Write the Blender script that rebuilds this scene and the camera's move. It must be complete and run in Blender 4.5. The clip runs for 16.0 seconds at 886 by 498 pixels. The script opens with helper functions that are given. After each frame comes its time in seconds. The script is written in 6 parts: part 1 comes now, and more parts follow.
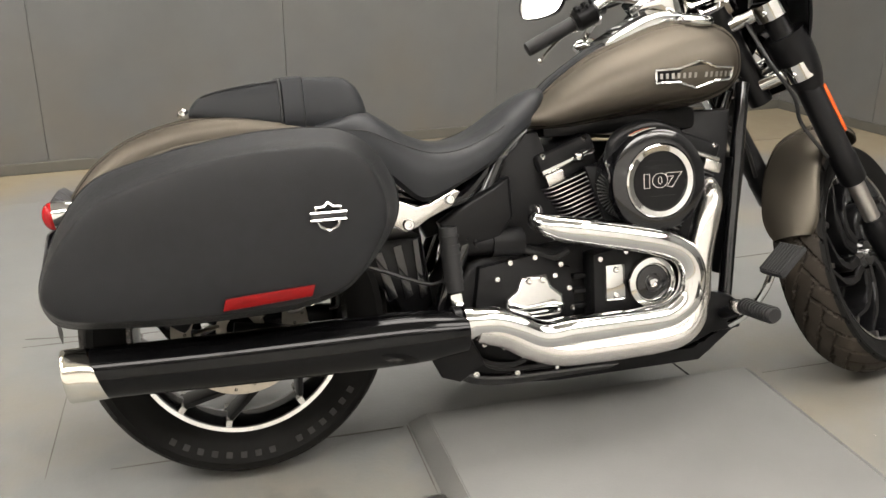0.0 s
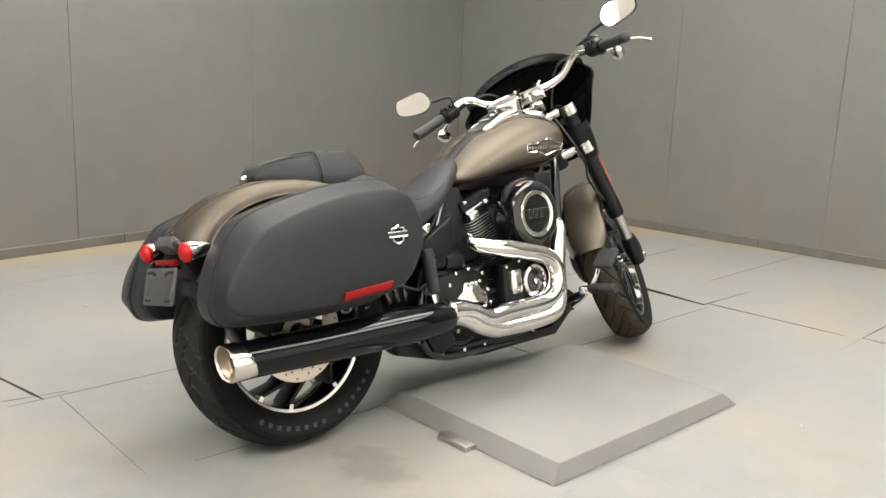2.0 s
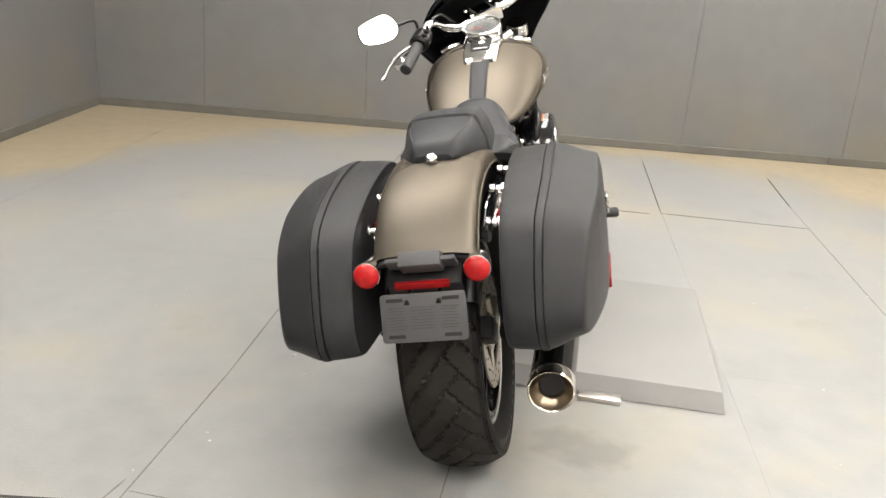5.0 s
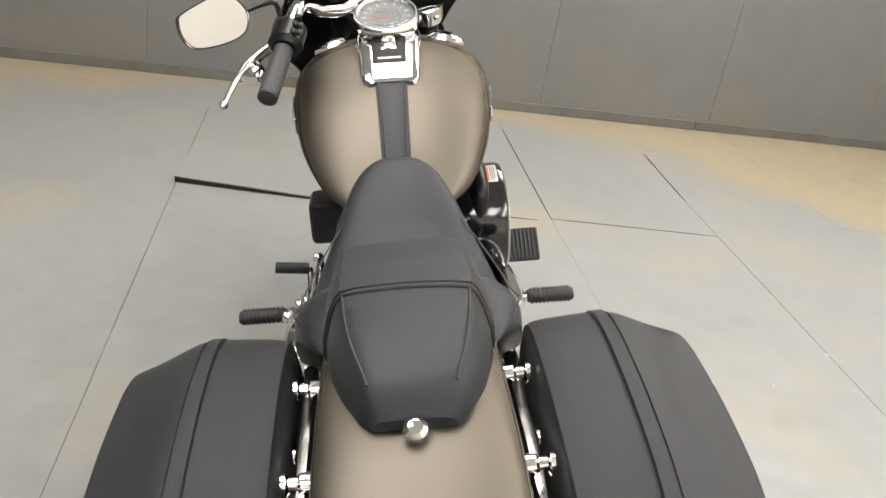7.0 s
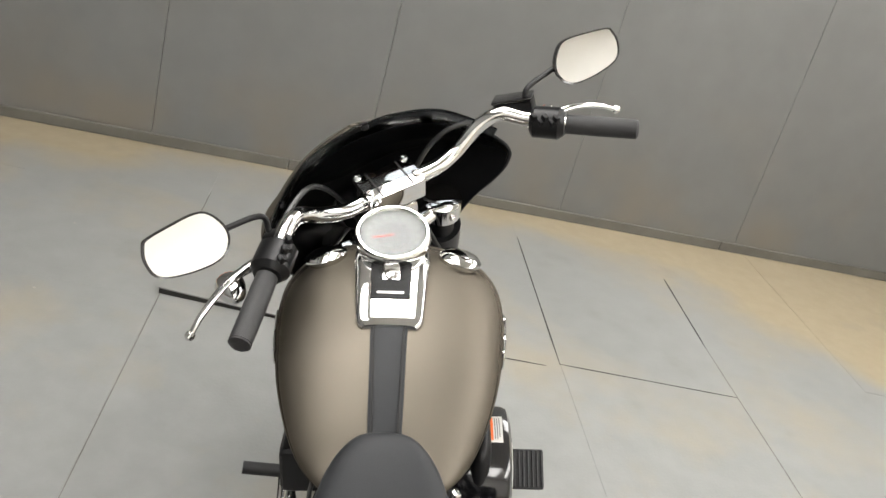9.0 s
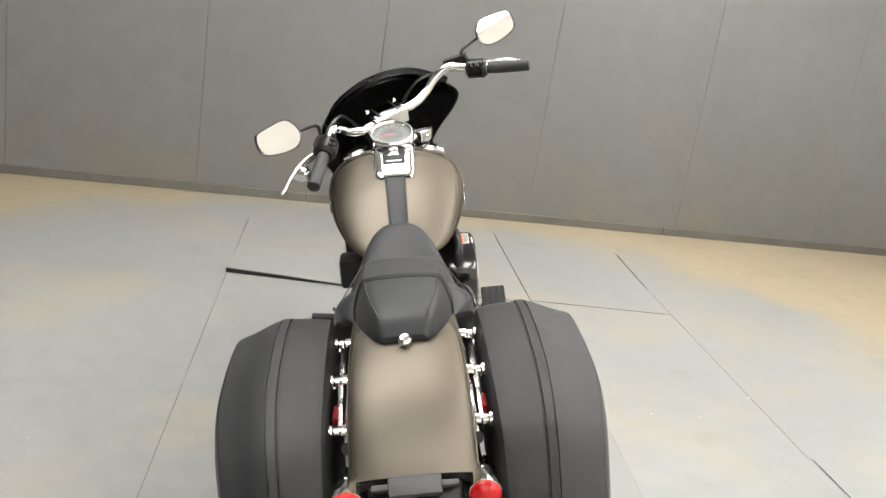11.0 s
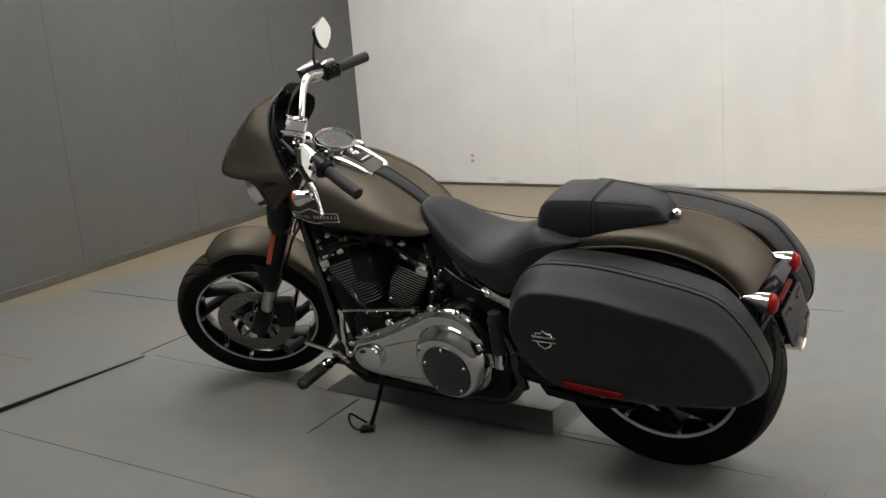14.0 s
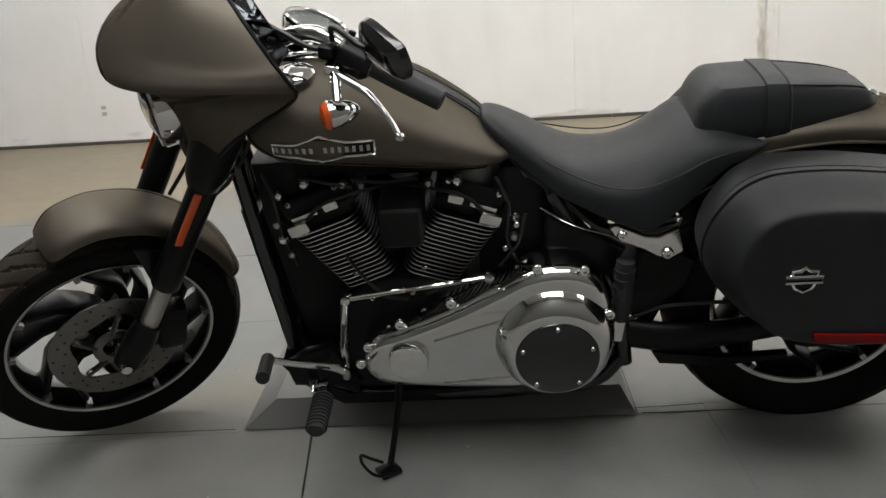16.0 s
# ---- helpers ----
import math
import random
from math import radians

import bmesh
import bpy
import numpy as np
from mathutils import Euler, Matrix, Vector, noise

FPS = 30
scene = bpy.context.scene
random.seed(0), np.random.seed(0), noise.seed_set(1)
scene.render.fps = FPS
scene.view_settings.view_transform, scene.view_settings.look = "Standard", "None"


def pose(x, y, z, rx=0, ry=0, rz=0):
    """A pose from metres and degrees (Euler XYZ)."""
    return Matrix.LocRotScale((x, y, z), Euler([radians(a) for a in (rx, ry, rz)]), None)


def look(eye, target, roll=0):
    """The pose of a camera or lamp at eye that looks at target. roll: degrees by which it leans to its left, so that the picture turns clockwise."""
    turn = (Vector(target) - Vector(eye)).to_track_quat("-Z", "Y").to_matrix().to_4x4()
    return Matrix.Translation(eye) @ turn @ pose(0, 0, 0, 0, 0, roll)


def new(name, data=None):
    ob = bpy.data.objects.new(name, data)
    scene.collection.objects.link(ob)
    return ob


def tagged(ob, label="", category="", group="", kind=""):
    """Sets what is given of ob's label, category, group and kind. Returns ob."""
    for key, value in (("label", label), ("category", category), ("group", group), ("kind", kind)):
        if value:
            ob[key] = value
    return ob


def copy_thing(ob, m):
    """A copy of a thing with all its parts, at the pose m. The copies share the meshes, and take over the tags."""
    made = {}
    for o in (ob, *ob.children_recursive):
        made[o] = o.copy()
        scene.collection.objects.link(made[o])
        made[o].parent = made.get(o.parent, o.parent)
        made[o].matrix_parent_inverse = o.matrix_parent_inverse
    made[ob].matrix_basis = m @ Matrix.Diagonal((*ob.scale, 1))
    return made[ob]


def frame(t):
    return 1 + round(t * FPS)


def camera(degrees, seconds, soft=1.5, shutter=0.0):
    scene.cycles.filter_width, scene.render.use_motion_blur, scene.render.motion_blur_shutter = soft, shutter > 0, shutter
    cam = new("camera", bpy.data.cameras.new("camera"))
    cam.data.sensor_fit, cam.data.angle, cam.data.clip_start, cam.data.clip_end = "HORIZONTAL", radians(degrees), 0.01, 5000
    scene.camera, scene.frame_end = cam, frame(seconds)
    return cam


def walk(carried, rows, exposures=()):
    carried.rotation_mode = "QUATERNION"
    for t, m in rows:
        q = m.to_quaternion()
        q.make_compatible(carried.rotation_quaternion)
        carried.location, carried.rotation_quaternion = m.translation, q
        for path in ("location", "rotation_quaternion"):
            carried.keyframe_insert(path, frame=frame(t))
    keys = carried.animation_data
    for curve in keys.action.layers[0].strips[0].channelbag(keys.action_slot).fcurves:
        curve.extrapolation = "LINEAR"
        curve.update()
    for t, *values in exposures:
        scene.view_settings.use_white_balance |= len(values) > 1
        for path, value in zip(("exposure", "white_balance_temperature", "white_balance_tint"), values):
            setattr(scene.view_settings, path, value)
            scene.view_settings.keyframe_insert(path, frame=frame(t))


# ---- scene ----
cam = camera(52.8, 16.0)
PATH = [
    (0, (-0.082, -1.827, 1.187), (0.443, -0.031, 0.48), 0.3),
    (0.5, (-0.418, -1.683, 1.18), (0.431, -0.013, 0.478), 0.5),
    (1, (-0.716, -1.701, 1.163), (0.409, -0.164, 0.552), 1.2),
    (1.5, (-1.02, -1.988, 1.14), (0.211, -0.466, 0.73), 0.9),
    (2, (-1.428, -2.143, 1.168), (-0.09, -0.721, 0.735), 2.4),
    (2.5, (-1.835, -2.049, 1.229), (-0.316, -0.811, 0.827), 2.7),
    (3, (-2.067, -1.701, 1.218), (-0.423, -0.652, 0.774), 1.5),
    (3.5, (-2.317, -1.253, 1.216), (-0.563, -0.395, 0.785), 1.6),
    (4, (-2.425, -0.809, 1.255), (-0.57, -0.238, 0.772), -0.6),
    (4.2, (-2.388, -0.65, 1.265), (-0.526, -0.14, 0.742), 0.3),
    (6.5, (-1.177, 0.207, 1.224), (0.644, 0.03, 0.417), 10.6),
    (7, (-0.845, 0.259, 1.326), (0.963, -0.006, 0.513), 10.4),
    (7.5, (-0.579, 0.225, 1.413), (1.270, 0.045, 0.673), 9.5),
    (8, (-0.351, 0.269, 1.476), (1.460, -0.024, 0.677), 14.3),
    (8.2, (-0.284, 0.291, 1.504), (1.51, -0.023, 0.675), 16.3),
    (10.3, (-1.089, 0.275, 1.654), (0.795, 0.156, 0.996), 13.7),
    (10.5, (-1.218, 0.282, 1.607), (0.663, 0.169, 0.937), 13.6),
    (11, (-1.686, 0.263, 1.429), (0.226, 0.063, 0.879), 8.8),
    (11.5, (-2.149, 0.553, 1.355), (-0.259, 0.144, 0.846), 2.0),
    (12, (-2.366, 0.959, 1.33), (-0.504, 0.478, 0.783), -2.1),
    (12.5, (-2.184, 1.314, 1.231), (-0.45, 0.482, 0.679), -2.9),
    (13, (-1.908, 1.808, 1.257), (-0.365, 0.638, 0.758), -2.0),
    (13.5, (-1.431, 2.135, 1.263), (-0.048, 0.778, 0.766), -5.4),
    (14, (-0.905, 2.422, 1.262), (0.208, 0.821, 0.818), -4.5),
    (14.5, (-0.34, 2.548, 1.258), (0.422, 0.766, 0.765), -6.6),
    (15, (0.214, 2.535, 1.28), (0.658, 0.657, 0.755), -7.0),
    (15.5, (0.578, 2.417, 1.234), (0.768, 0.502, 0.688), -5.3),
    (16, (0.734, 2.026, 1.077), (0.822, 0.119, 0.48), -3.6),
]
walk(cam, [(t, look(eye, target, roll)) for t, eye, target, roll in PATH],
     exposures=[(0, 0.53, 6700, 12), (1, 0.60, 6700, 12), (1.5, 0.87, 6700, 12), (2.5, 0.94, 6700, 12), (3.5, 0.98, 6700, 12), (4, 0.97, 6700, 13), (6.5, 0.97, 6550, 12), (7, 0.73, 6550, 12), (7.5, 0.70, 6530, 12), (8, 0.47, 6500, 11),
                (10.5, 0.85, 6450, 11), (11, 0.88, 6480, 11), (11.5, 0.27, 6500, 12), (12, 0.17, 6550, 13), (12.5, -0.18, 6550, 13), (13, -0.58, 6550, 12), (13.5, -0.46, 6500, 12), (14, -0.50, 6450, 11), (15, -0.39, 6300, 10), (15.5, -0.29, 6300, 10), (16, -0.37, 6300, 10)])
# ---- world and lights ----
world = bpy.data.worlds.new("world")
scene.world = world
world.use_nodes = True
world.node_tree.nodes["Background"].inputs[0].default_value = (0.9, 0.9, 0.88, 1)
world.node_tree.nodes["Background"].inputs[1].default_value = 0.02


# ---- materials ----
def mat(name, col, rough=0.5, metal=0.0, var=0.15, scale=30.0, bump=0.0, bscale=200.0, coat=0.0, rvar=0.1, spec=0.5, sheen=0.0):
    """A surface with two scales of variation in colour and gloss, and a fine relief."""
    m = bpy.data.materials.new(name)
    m.use_nodes = True
    nt = m.node_tree
    bs = nt.nodes["Principled BSDF"]
    co = nt.nodes.new("ShaderNodeTexCoord")
    n1 = nt.nodes.new("ShaderNodeTexNoise")
    n1.inputs["Scale"].default_value, n1.inputs["Detail"].default_value = scale, 5.0
    n2 = nt.nodes.new("ShaderNodeTexNoise")
    n2.inputs["Scale"].default_value, n2.inputs["Detail"].default_value = scale * 0.13, 3.0
    nt.links.new(co.outputs["Object"], n1.inputs["Vector"])
    nt.links.new(co.outputs["Object"], n2.inputs["Vector"])
    add = nt.nodes.new("ShaderNodeMath")
    add.operation = "ADD"
    nt.links.new(n1.outputs["Fac"], add.inputs[0])
    nt.links.new(n2.outputs["Fac"], add.inputs[1])
    rng = nt.nodes.new("ShaderNodeMapRange")
    rng.inputs[1].default_value, rng.inputs[2].default_value = 0.6, 1.4
    nt.links.new(add.outputs[0], rng.inputs[0])
    mix = nt.nodes.new("ShaderNodeMix")
    mix.data_type = "RGBA"
    mix.inputs[6].default_value = (*[c * (1 - var) for c in col], 1)
    mix.inputs[7].default_value = (*[min(1, c * (1 + var)) for c in col], 1)
    nt.links.new(rng.outputs[0], mix.inputs[0])
    nt.links.new(mix.outputs[2], bs.inputs["Base Color"])
    rr = nt.nodes.new("ShaderNodeMapRange")
    rr.inputs[3].default_value, rr.inputs[4].default_value = max(0.0, rough * (1 - rvar)), min(1, rough * (1 + rvar))
    nt.links.new(rng.outputs[0], rr.inputs[0])
    nt.links.new(rr.outputs[0], bs.inputs["Roughness"])
    bs.inputs["Metallic"].default_value = metal
    bs.inputs["Specular IOR Level"].default_value = spec
    bs.inputs["Sheen Weight"].default_value = sheen
    bs.inputs["Sheen Roughness"].default_value = 0.45
    if coat:
        bs.inputs["Coat Weight"].default_value, bs.inputs["Coat Roughness"].default_value = coat, 0.08
    if bump:
        n3 = nt.nodes.new("ShaderNodeTexNoise")
        n3.inputs["Scale"].default_value, n3.inputs["Detail"].default_value = bscale, 4.0
        nt.links.new(co.outputs["Object"], n3.inputs["Vector"])
        b = nt.nodes.new("ShaderNodeBump")
        b.inputs["Strength"].default_value, b.inputs["Distance"].default_value = bump, 0.002
        nt.links.new(n3.outputs["Fac"], b.inputs["Height"])
        nt.links.new(b.outputs["Normal"], bs.inputs["Normal"])
    return m


BRONZE = mat("bronze_satin_paint", (0.130, 0.115, 0.094), 0.54, 0.93, 0.05, 60, 0.03, 900, rvar=0.08)
# flake paint turns dark where it is seen edge-on
BRONZE.node_tree.nodes["Principled BSDF"].inputs["Specular Tint"].default_value = (0.16, 0.15, 0.135, 1)
DENIM = mat("black_textured_plastic", (0.0092, 0.0099, 0.0114), 0.43, 0.0, 0.3, 40, 0.5, 700, spec=0.29, sheen=0.03)
LEATHER = mat("black_vinyl", (0.0138, 0.0152, 0.0174), 0.47, 0.0, 0.15, 18, 0.3, 700, spec=0.25, sheen=0.03)
GLOSS = mat("gloss_black", (0.005, 0.005, 0.006), 0.14, 0.0, 0.1, 20, coat=0.5)
SATIN = mat("satin_black_metal", (0.006, 0.006, 0.0065), 0.30, 0.0, 0.2, 40, 0.1, 500, spec=0.20)
CAST = mat("wrinkle_black_casting", (0.007, 0.007, 0.0075), 0.36, 0.0, 0.25, 50, 0.4, 900, spec=0.20)
CHROME = mat("chrome", (0.72, 0.72, 0.71), 0.05, 1.0, 0.02, 15, rvar=0.5)
POLISHED = mat("bright_chrome_plate", (0.62, 0.62, 0.61), 0.06, 1.0, 0.02, 15)
ALLOY = mat("polished_alloy", (0.72, 0.70, 0.67), 0.24, 1.0, 0.05, 60)
STEEL = mat("brushed_steel", (0.50, 0.48, 0.45), 0.34, 1.0, 0.1, 80)
MACHINED = mat("machined_rim", (0.66, 0.65, 0.63), 0.22, 1.0, 0.05, 60)
FIN = mat("cooling_fin", (0.55, 0.55, 0.55), 0.33, 0.95, 0.15, 80, 0.1, 600)
MUFFLER_BLACK = mat("muffler_black_enamel", (0.003, 0.003, 0.0033), 0.09, 0.0, 0.1, 20, spec=0.24)
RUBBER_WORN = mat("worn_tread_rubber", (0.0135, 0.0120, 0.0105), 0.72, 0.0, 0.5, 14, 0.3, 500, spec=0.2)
RUBBER_DUSTY = mat("dusty_tyre_rubber", (0.026, 0.021, 0.016), 0.75, 0.0, 0.6, 14, 0.3, 500, spec=0.2)
RUBBER = mat("tyre_rubber", (0.0062, 0.0060, 0.0056), 0.66, 0.0, 0.45, 14, 0.3, 500, spec=0.11)
RUBBER_MARK = mat("tyre_marking", (0.017, 0.0166, 0.016), 0.7, 0.0, 0.3, 40)
GRIP = mat("grip_rubber", (0.013, 0.013, 0.014), 0.62, 0.0, 0.15, 60, 0.3, 700)
RED = mat("red_lens", (0.30, 0.004, 0.005), 0.20, 0.0, 0.5, 60, 0.4, 250, spec=0.30)
AMBER = mat("amber_lens", (0.70, 0.10, 0.012), 0.2, 0.0, 0.1, 50, coat=0.4)
REFLECT = mat("red_reflector", (0.17, 0.003, 0.0035), 0.35, 0.0, 0.1, 200, 0.3, 1500, spec=.14)
MIRROR = mat("mirror_glass", (0.93, 0.93, 0.92), 0.01, 1.0, 0.01, 10)
DISC_BRIGHT = mat("warm_disc_steel", (0.48, 0.44, 0.37), 0.36, 1.0, 0.12, 80)
DISC = mat("dark_disc_steel", (0.20, 0.19, 0.18), 0.38, 1.0, 0.12, 80)
# browner and darker than the tip: inner shade and floor reflection in the colour
FUNNEL = mat("shaded_funnel_steel", (0.20, 0.165, 0.12), 0.30, 1.0, 0.2, 40)
TIP = mat("warm_polished_steel", (0.74, 0.71, 0.64), 0.09, 1.0, 0.06, 40)
DIAL = mat("gauge_face", (0.15, 0.15, 0.15), 0.5, 0.0, 0.05, 40)
DIAL_DARK = mat("gauge_window", (0.085, 0.085, 0.086), 0.3, 0.0, 0.1, 40)
DIAL_MARK = mat("dial_print", (0.42, 0.42, 0.41), 0.5, 0.0, 0.05, 40)
WHITE = mat("white_print", (0.75, 0.75, 0.72), 0.5, 0.0, 0.05, 40)
NEEDLE = mat("needle_red", (0.7, 0.05, 0.02), 0.4)
PLATE = mat("plate_bracket", (0.048, 0.048, 0.051), 0.55, 0.0, 0.1, 60, 0.1, 600)
CABLE = mat("cable_sheath", (0.012, 0.012, 0.012), 0.4)
PLATE_BAR = mat("plate_embossing", (0.030, 0.030, 0.032), 0.6)
LABEL = mat("printed_label", (0.50, 0.50, 0.48), 0.4)
LABEL_ORANGE = mat("label_orange", (0.8, 0.16, 0.03), 0.4)
DARK_SLOT = mat("dark_slot", (0.004, 0.004, 0.004), 0.7)


def glass(name, col, rough=0.03, ior=1.35):
    m = bpy.data.materials.new(name)
    m.use_nodes = True
    bs = m.node_tree.nodes["Principled BSDF"]
    bs.inputs["Base Color"].default_value = (*col, 1)
    bs.inputs["Roughness"].default_value = rough
    bs.inputs["Transmission Weight"].default_value = 1.0
    bs.inputs["IOR"].default_value = ior
    return m




def flat_glass(name, gloss):
    """A thin pane: clear, with a little mirror gloss."""
    m = bpy.data.materials.new(name)
    m.use_nodes = True
    nt = m.node_tree
    nt.nodes.remove(nt.nodes["Principled BSDF"])
    clear, shine, mix = nt.nodes.new("ShaderNodeBsdfTransparent"), nt.nodes.new("ShaderNodeBsdfGlossy"), nt.nodes.new("ShaderNodeMixShader")
    clear.inputs["Color"].default_value = (0.92, 0.93, 0.93, 1)
    shine.inputs["Roughness"].default_value = 0.03
    mix.inputs[0].default_value = gloss
    nt.links.new(clear.outputs[0], mix.inputs[1])
    nt.links.new(shine.outputs[0], mix.inputs[2])
    nt.links.new(mix.outputs[0], nt.nodes["Material Output"].inputs["Surface"])
    return m


GAUGE_GLASS = flat_glass("gauge_glass", 0.012)
CLEAR = glass("clear_lens", (0.95, 0.95, 0.95))
SMOKE = glass("smoked_screen", (0.10, 0.11, 0.12))


def dark_wall_mat():
    m = mat("charcoal_wall_paint", (0.108, 0.109, 0.105), 0.50, 0.0, 0.10, 7, 0.25, 260)
    nt = m.node_tree
    bs = nt.nodes["Principled BSDF"]
    geo = nt.nodes.new("ShaderNodeNewGeometry")
    sep = nt.nodes.new("ShaderNodeSeparateXYZ")
    nt.links.new(geo.outputs["Position"], sep.inputs[0])
    # brown scuffs low on the boards
    noise_ = nt.nodes.new("ShaderNodeTexNoise")
    noise_.inputs["Scale"].default_value, noise_.inputs["Detail"].default_value = 2.2, 6.0
    nt.links.new(geo.outputs["Position"], noise_.inputs["Vector"])
    low = nt.nodes.new("ShaderNodeMapRange")
    low.inputs[1].default_value, low.inputs[2].default_value, low.inputs[3].default_value, low.inputs[4].default_value = 0.0, 0.9, 1.0, 0.0
    nt.links.new(sep.outputs[2], low.inputs[0])
    rng = nt.nodes.new("ShaderNodeMapRange")
    rng.inputs[1].default_value, rng.inputs[2].default_value, rng.inputs[4].default_value = 0.45, 0.7, 0.7
    nt.links.new(noise_.outputs["Fac"], rng.inputs[0])
    mul = nt.nodes.new("ShaderNodeMath")
    mul.operation = "MULTIPLY"
    nt.links.new(low.outputs[0], mul.inputs[0])
    nt.links.new(rng.outputs[0], mul.inputs[1])
    mix = nt.nodes.new("ShaderNodeMix")
    mix.data_type = "RGBA"
    mix.inputs[7].default_value = (0.132, 0.112, 0.084, 1)
    nt.links.new(mul.outputs[0], mix.inputs[0])
    old = bs.inputs["Base Color"].links[0].from_socket
    nt.links.new(old, mix.inputs[6])
    nt.links.new(mix.outputs[2], bs.inputs["Base Color"])
    return m


def floor_mat():
    """Grey floor paint worn through to tan boards, and bare tan boards beyond an uneven rounded edge."""
    m = mat("grey_floor_paint", (0.190, 0.192, 0.188), 0.45, 0.0, 0.13, 9, 0.25, 90)
    nt = m.node_tree
    bs = nt.nodes["Principled BSDF"]
    geo = nt.nodes.new("ShaderNodeNewGeometry")
    sep = nt.nodes.new("ShaderNodeSeparateXYZ")
    nt.links.new(geo.outputs["Position"], sep.inputs[0])

    def math_(op, a, b):
        n = nt.nodes.new("ShaderNodeMath")
        n.operation = op
        for i, v in enumerate((a, b)):
            if isinstance(v, (int, float)):
                n.inputs[i].default_value = v
            else:
                nt.links.new(v, n.inputs[i])
        return n.outputs[0]

    ex = math_("POWER", math_("ABSOLUTE", math_("DIVIDE", math_("SUBTRACT", sep.outputs[0], 0.6), 3.35), 0), 2.4)
    ey = math_("POWER", math_("ABSOLUTE", math_("DIVIDE", math_("SUBTRACT", sep.outputs[1], -0.1), 2.65), 0), 2.4)
    wob = nt.nodes.new("ShaderNodeTexNoise")
    wob.inputs["Scale"].default_value, wob.inputs["Detail"].default_value = 1.6, 6.0
    nt.links.new(geo.outputs["Position"], wob.inputs["Vector"])
    d = math_("ADD", math_("ADD", ex, ey), math_("MULTIPLY", math_("SUBTRACT", wob.outputs["Fac"], 0.5), 0.7))
    edge = nt.nodes.new("ShaderNodeMapRange")
    edge.inputs[1].default_value, edge.inputs[2].default_value = 0.92, 1.12
    nt.links.new(d, edge.inputs[0])
    wear = nt.nodes.new("ShaderNodeTexNoise")
    wear.inputs["Scale"].default_value, wear.inputs["Detail"].default_value, wear.inputs["Roughness"].default_value = 1.1, 9.0, 0.62
    nt.links.new(geo.outputs["Position"], wear.inputs["Vector"])
    wr = nt.nodes.new("ShaderNodeMapRange")
    wr.inputs[1].default_value, wr.inputs[2].default_value, wr.inputs[4].default_value = 0.50, 0.72, 0.62
    nt.links.new(wear.outputs["Fac"], wr.inputs[0])
    fac = math_("MAXIMUM", edge.outputs[0], wr.outputs[0])
    mix = nt.nodes.new("ShaderNodeMix")
    mix.data_type = "RGBA"
    tan = nt.nodes.new("ShaderNodeMix")
    tan.data_type = "RGBA"
    tan.inputs[6].default_value, tan.inputs[7].default_value = (0.225, 0.185, 0.125, 1), (0.285, 0.24, 0.165, 1)
    fine = nt.nodes.new("ShaderNodeTexNoise")
    fine.inputs["Scale"].default_value, fine.inputs["Detail"].default_value = 14.0, 8.0
    nt.links.new(geo.outputs["Position"], fine.inputs["Vector"])
    nt.links.new(fine.outputs["Fac"], tan.inputs[0])
    nt.links.new(fac, mix.inputs[0])
    nt.links.new(bs.inputs["Base Color"].links[0].from_socket, mix.inputs[6])
    nt.links.new(tan.outputs[2], mix.inputs[7])
    # oily smudges
    smud = nt.nodes.new("ShaderNodeTexNoise")
    smud.inputs["Scale"].default_value, smud.inputs["Detail"].default_value = 3.1, 5.0
    nt.links.new(geo.outputs["Position"], smud.inputs["Vector"])
    sr = nt.nodes.new("ShaderNodeMapRange")
    sr.inputs[1].default_value, sr.inputs[2].default_value, sr.inputs[4].default_value = 0.62, 0.8, 0.45
    nt.links.new(smud.outputs["Fac"], sr.inputs[0])
    m2 = nt.nodes.new("ShaderNodeMix")
    m2.data_type = "RGBA"
    m2.inputs[7].default_value = (0.13, 0.126, 0.116, 1)
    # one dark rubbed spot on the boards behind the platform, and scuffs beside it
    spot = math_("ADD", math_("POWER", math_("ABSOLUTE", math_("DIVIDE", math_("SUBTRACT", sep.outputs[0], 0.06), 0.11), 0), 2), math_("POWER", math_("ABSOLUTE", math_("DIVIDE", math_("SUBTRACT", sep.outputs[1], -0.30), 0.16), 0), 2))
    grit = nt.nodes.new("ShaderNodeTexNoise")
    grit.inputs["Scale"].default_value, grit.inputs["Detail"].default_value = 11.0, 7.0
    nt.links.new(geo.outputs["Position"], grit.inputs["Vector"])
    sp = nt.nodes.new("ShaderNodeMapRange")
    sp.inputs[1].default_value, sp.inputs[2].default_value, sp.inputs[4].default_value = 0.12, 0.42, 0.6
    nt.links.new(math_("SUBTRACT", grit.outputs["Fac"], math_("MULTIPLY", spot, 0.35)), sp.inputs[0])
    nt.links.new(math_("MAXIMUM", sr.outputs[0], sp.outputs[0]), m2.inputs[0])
    nt.links.new(mix.outputs[2], m2.inputs[6])
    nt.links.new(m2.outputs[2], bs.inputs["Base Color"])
    return m


WALL_DARK = dark_wall_mat()


